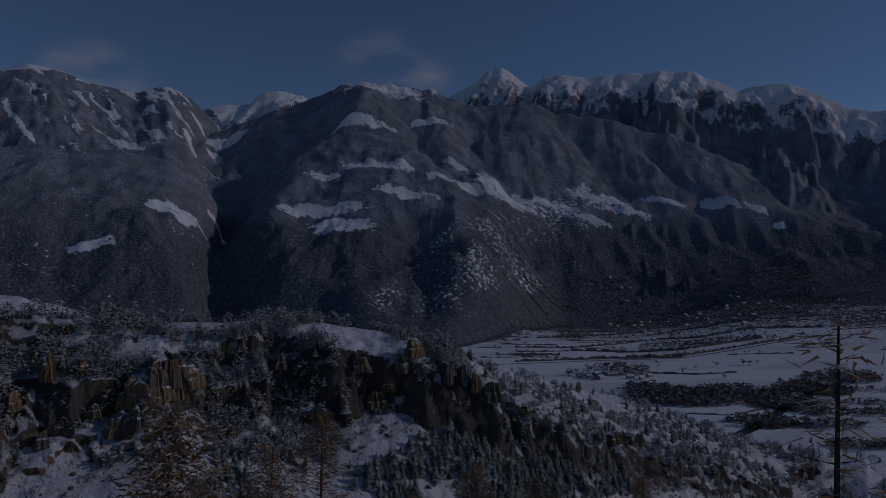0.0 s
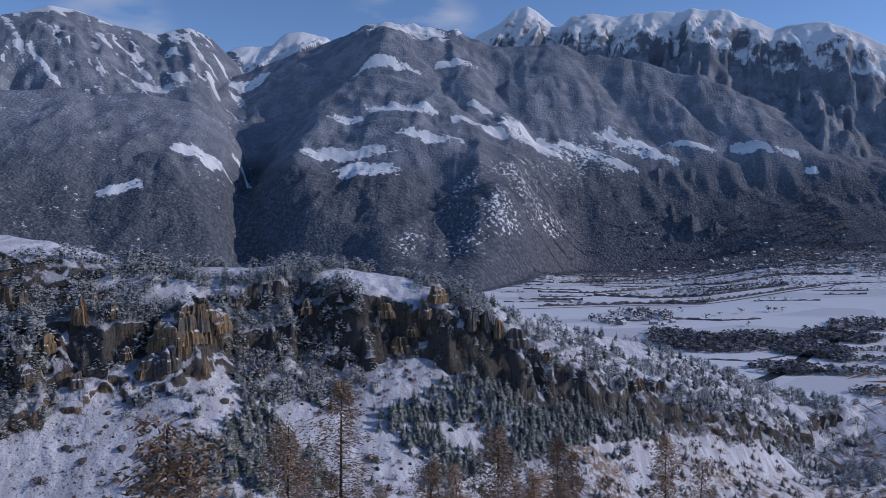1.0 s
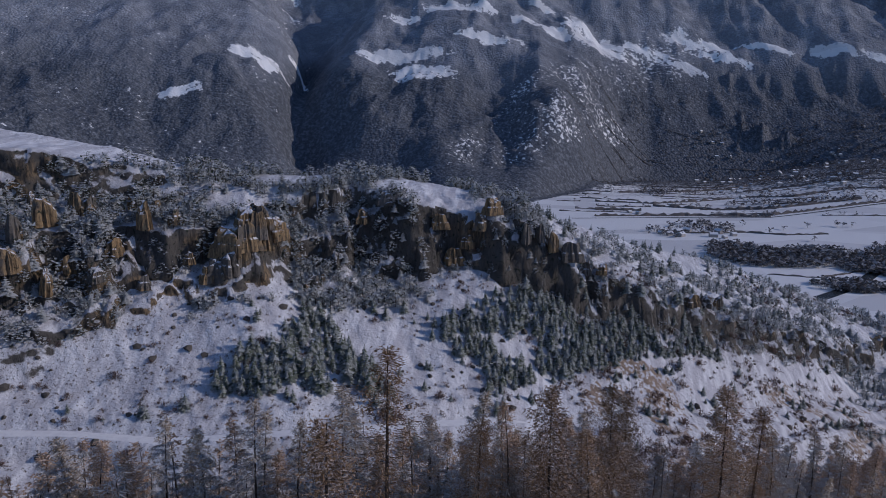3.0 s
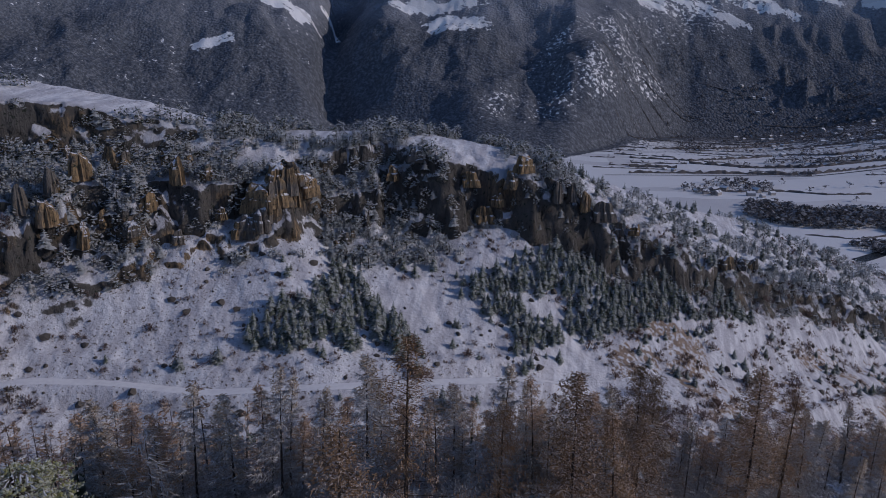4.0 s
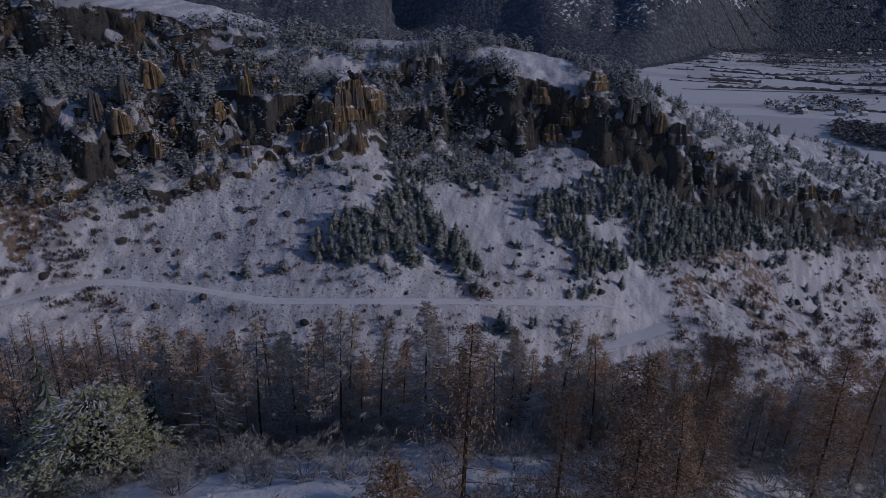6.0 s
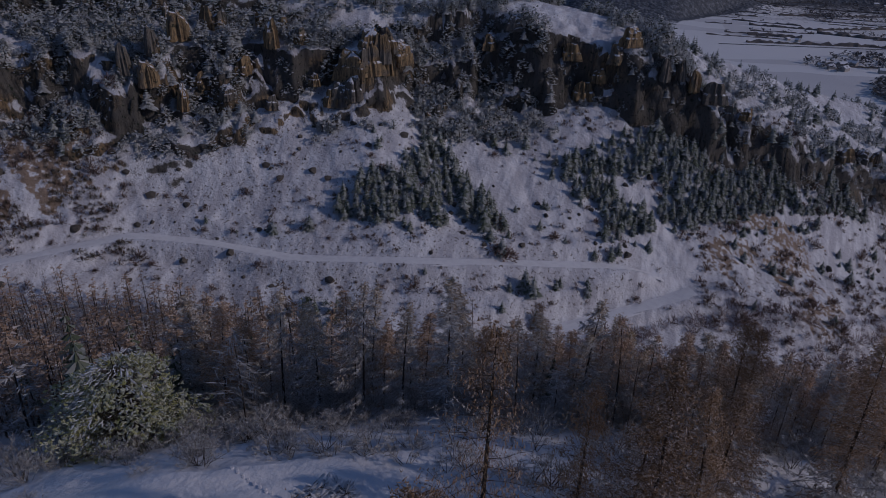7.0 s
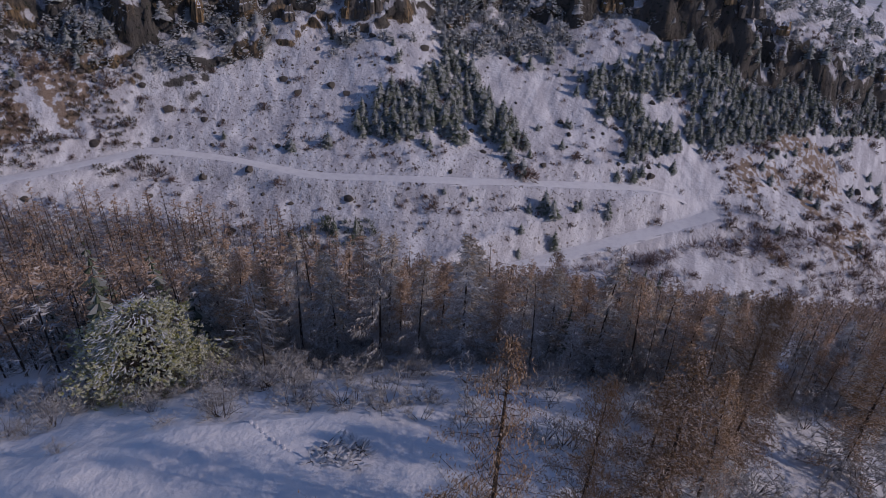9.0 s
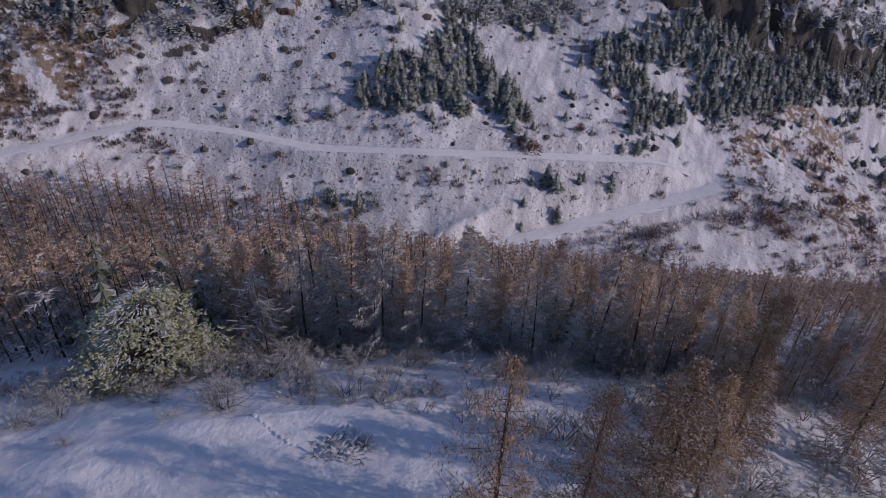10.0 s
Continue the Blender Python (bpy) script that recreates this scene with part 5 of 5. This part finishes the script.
POPLARS = ((393, 1587), (398, 1588), (412, 1591), (422, 1576))


ROW_TREES = []


def build_hedges():
    """Continuous hedges with a ragged crest."""
    lines = list(HEDGES)
    y = 1800.0
    while y < 3050:      # the strip fields farther up the valley
        x = rng.uniform(0, 200) + 0.15 * (y - 1760)
        while x < 1750:
            run, gap, drift = rng.uniform(50, 260), rng.uniform(60, 360), rng.uniform(-0.16, 0.20)
            lines.append((((x, y), (x + run, y + drift * run)), rng.uniform(2, 4), rng.uniform(1.5, 4)))
            for _ in range(int(run / rng.uniform(9, 40))):      # trees that stand in the row
                u = rng.random()
                ROW_TREES.append((x + u * run + rng.uniform(-6, 6), y + drift * u * run + rng.uniform(-9, 9), rng.uniform(5, 11)))
            x += run + gap
        y += rng.uniform(45, 110)
    c = Shape()
    for line, wide, tall in lines:
        for (x0, y0), (x1, y1) in zip(line, line[1:]):
            length = math.hypot(x1 - x0, y1 - y0)
            n = max(2, int(length / 9))
            nx, ny = (y0 - y1) / length, (x1 - x0) / length
            t = np.linspace(0, 1, n + 1)
            px, py = x0 + t * (x1 - x0), y0 + t * (y1 - y0)
            pz = height(px, py)
            base = len(c.v)
            for k in range(n + 1):
                w, h, off = wide * rng.uniform(0.5, 1.2), tall * rng.uniform(0.25, 1.25), rng.uniform(-2, 2)
                for u, e in ((-1, -0.3), (-0.7, 0.7), (0.1, 1.0), (0.75, 0.6), (1, -0.3)):
                    c.v.append(Vector((px[k] + nx * (u * w + off), py[k] + ny * (u * w + off), pz[k] + e * h)))
                if k:
                    i = base + 5 * (k - 1)
                    c.f += [(i + j, i + j + 1, i + j + 6, i + j + 5) for j in range(4)]
    root = tagged(new("hedges"), "brown bare hedges between snowy valley fields", "hedges", kind="stuff")
    tagged(part("hedge", c.v, c.f, HEDGE, root), kind="stuff")


def build_valley_trees():
    spots = []
    for cx, cy, rx, ry, n, h in COPSES + RIVER_WOODS + ((1150, 2700, 420, 300, 160, 9), (1100, 2950, 450, 160, 150, 11), (1350, 2900, 300, 260, 180, 10)):
        for _ in range(n):
            a, q = rng.uniform(0, 6.3), math.sqrt(rng.random())
            spots.append((cx + rx * q * math.cos(a), cy + ry * q * math.sin(a), h * rng.uniform(0.7, 1.5)))
    spots += ROW_TREES
    for _ in range(5200):      # gardens and thickets round the far villages
        x, y = rng.uniform(420, 1900), rng.uniform(1950, 3150)
        if fuzzy(x, y, 95, 181) + 0.05 * (x > 1000) > 0.575:
            spots.append((x, y, rng.uniform(5, 12)))
    spots += [(x, y, 14) for x, y in LONE_TREES] + [(x, y, 20) for x, y in POPLARS]
    pos = np.array(spots)
    z = height(pos[:, 0], pos[:, 1])
    root = tagged(new("valley_trees"), "rows and copses of bare dark trees between snowy fields", "trees", kind="stuff")
    t, c = Shape(), Shape()
    for (x, y, h), zz in zip(spots, z):
        base = Vector((x, y, zz))
        t.sliver(base - Vector((0, 0, 0.5)), base + Vector((0, 0, 0.8 * h)), 0.02 * h)
        slim = 0.12 if h > 17 else 0.40
        for _ in range(7):
            a, e = rng.uniform(0, 7), rng.uniform(0.1, 0.9)
            hub = base + Vector((math.cos(a) * slim * h * 0.6, math.sin(a) * slim * h * 0.6, h * (0.2 + 0.7 * e)))
            b = rng.uniform(0, 7)
            c.leaf(hub, hub + Vector((math.cos(b) * slim * h, math.sin(b) * slim * h, rng.uniform(-0.1, 0.35) * h)), 0.22 * h * (slim / 0.3), 0.08 * h)
    tagged(part("trunk", t.v, t.f, BARK, root), kind="stuff")
    tagged(part("crown", c.v, c.f, WINTER, root), kind="stuff")


WINTER = foliage_material("bare_winter_crowns", (0.055, 0.052, 0.055), (0.16, 0.15, 0.15), 0.6, 1.3, 0.5)
HEDGE = bark_material("brown_winter_hedge", (0.07, 0.062, 0.058), (0.21, 0.19, 0.18))
build_hedges()
build_valley_trees()

PLASTER, ROOF = bark_material("pale_plaster", (0.30, 0.28, 0.26), (0.44, 0.41, 0.38)), bark_material("roof_snow", (0.70, 0.71, 0.74), (0.82, 0.83, 0.85))


def make_house(w, l, h):
    thing = tagged(new("house"), "plastered valley house with a snow-covered gable roof", "house", "village houses")
    v = [Vector(p) for p in ((-w, -l, -1), (w, -l, -1), (w, l, -1), (-w, l, -1), (-w, -l, h), (w, -l, h), (w, l, h), (-w, l, h), (0, -l, 1.5 * h), (0, l, 1.5 * h))]
    part("wall", v, [(0, 1, 5, 8, 4), (1, 2, 6, 5), (2, 3, 7, 9, 6), (3, 0, 4, 7)], PLASTER, thing)
    o = 0.6
    top = []
    for k, z in ((0, 0.05), (1, 0.5)):
        top += [Vector((-w - o, -l - o, h - 0.3 + z)), Vector((0, -l - o, 1.5 * h + z)), Vector((w + o, -l - o, h - 0.3 + z)), Vector((-w - o, l + o, h - 0.3 + z)), Vector((0, l + o, 1.5 * h + z)), Vector((w + o, l + o, h - 0.3 + z))]
    part("roof", top, [(6, 7, 10, 9), (7, 8, 11, 10), (1, 0, 3, 4), (2, 1, 4, 5), (0, 1, 7, 6), (1, 2, 8, 7), (4, 3, 9, 10), (5, 4, 10, 11), (3, 0, 6, 9), (2, 5, 11, 8)], ROOF, thing)
    return thing


homes = [make_house(4.5, 6, 5.5), make_house(5.5, 8, 6.5), make_house(4, 5, 4.5)]
sites = list(((296, 1492), (311, 1525), (312, 1480), (337, 1514), (333, 1469), (359, 1533), (400, 1479), (424, 1528), (420, 1468), (447, 1502), (277, 1807), (297, 1799), (544, 1060), (565, 1077), (560, 1044))) + [(rng.uniform(650, 1650), rng.uniform(2150, 3050)) for _ in range(110)]
placed = set()
for x, y in sites:
    n = rng.randrange(3)
    m = Matrix.Translation((x, y, float(height(np.array([x]), np.array([y]))[0]))) @ Matrix.Rotation(rng.uniform(0, 3.1), 4, "Z")
    if n in placed:
        copy_thing(homes[n], m)
    else:
        homes[n].matrix_basis = m
        placed.add(n)


def ribbon(name, points, half, mat, label, category, lift):
    """A band on the valley floor along a line in plan."""
    v, f = [], []
    steps = 40
    for (x0, y0), (x1, y1) in zip(points, points[1:]):
        side = Vector((y1 - y0, x0 - x1, 0)).normalized() * half
        for k in range(steps + 1):
            p = Vector((x0 + (x1 - x0) * k / steps, y0 + (y1 - y0) * k / steps, 0))
            for q in (p - side, p + side):
                v.append((q.x, q.y, float(height(np.array([q.x]), np.array([q.y]))[0]) + lift))
            if k:
                n = len(v)
                f.append((n - 4, n - 3, n - 1, n - 2))
    return tagged(new(name, mesh_from(name, v, f, mat)), label, category, kind="structure")


WATER = material("dark_river", 0.25)
g = Graph(WATER)
g.colour(g.mix(g.noise(0.05, 4), (0.02, 0.03, 0.04), (0.06, 0.065, 0.06)))
ribbon("water", ((359, 937), (428, 999), (508, 1081), (572, 1172), (688, 1311), (776, 1406)), 9, WATER, "dark narrow river between snowy fields", "river", 0.5)
TARMAC = material("wet_road", 0.6)
g = Graph(TARMAC)
g.colour(g.mix(g.noise(0.08, 4), (0.06, 0.06, 0.065), (0.14, 0.14, 0.15)))
ribbon("road_valley", ((122, 1675), (470, 1778), (611, 1783), (784, 1867), (972, 1958), (1105, 2019)), 4, TARMAC, "dark valley road between snowy fields", "road", 0.4)
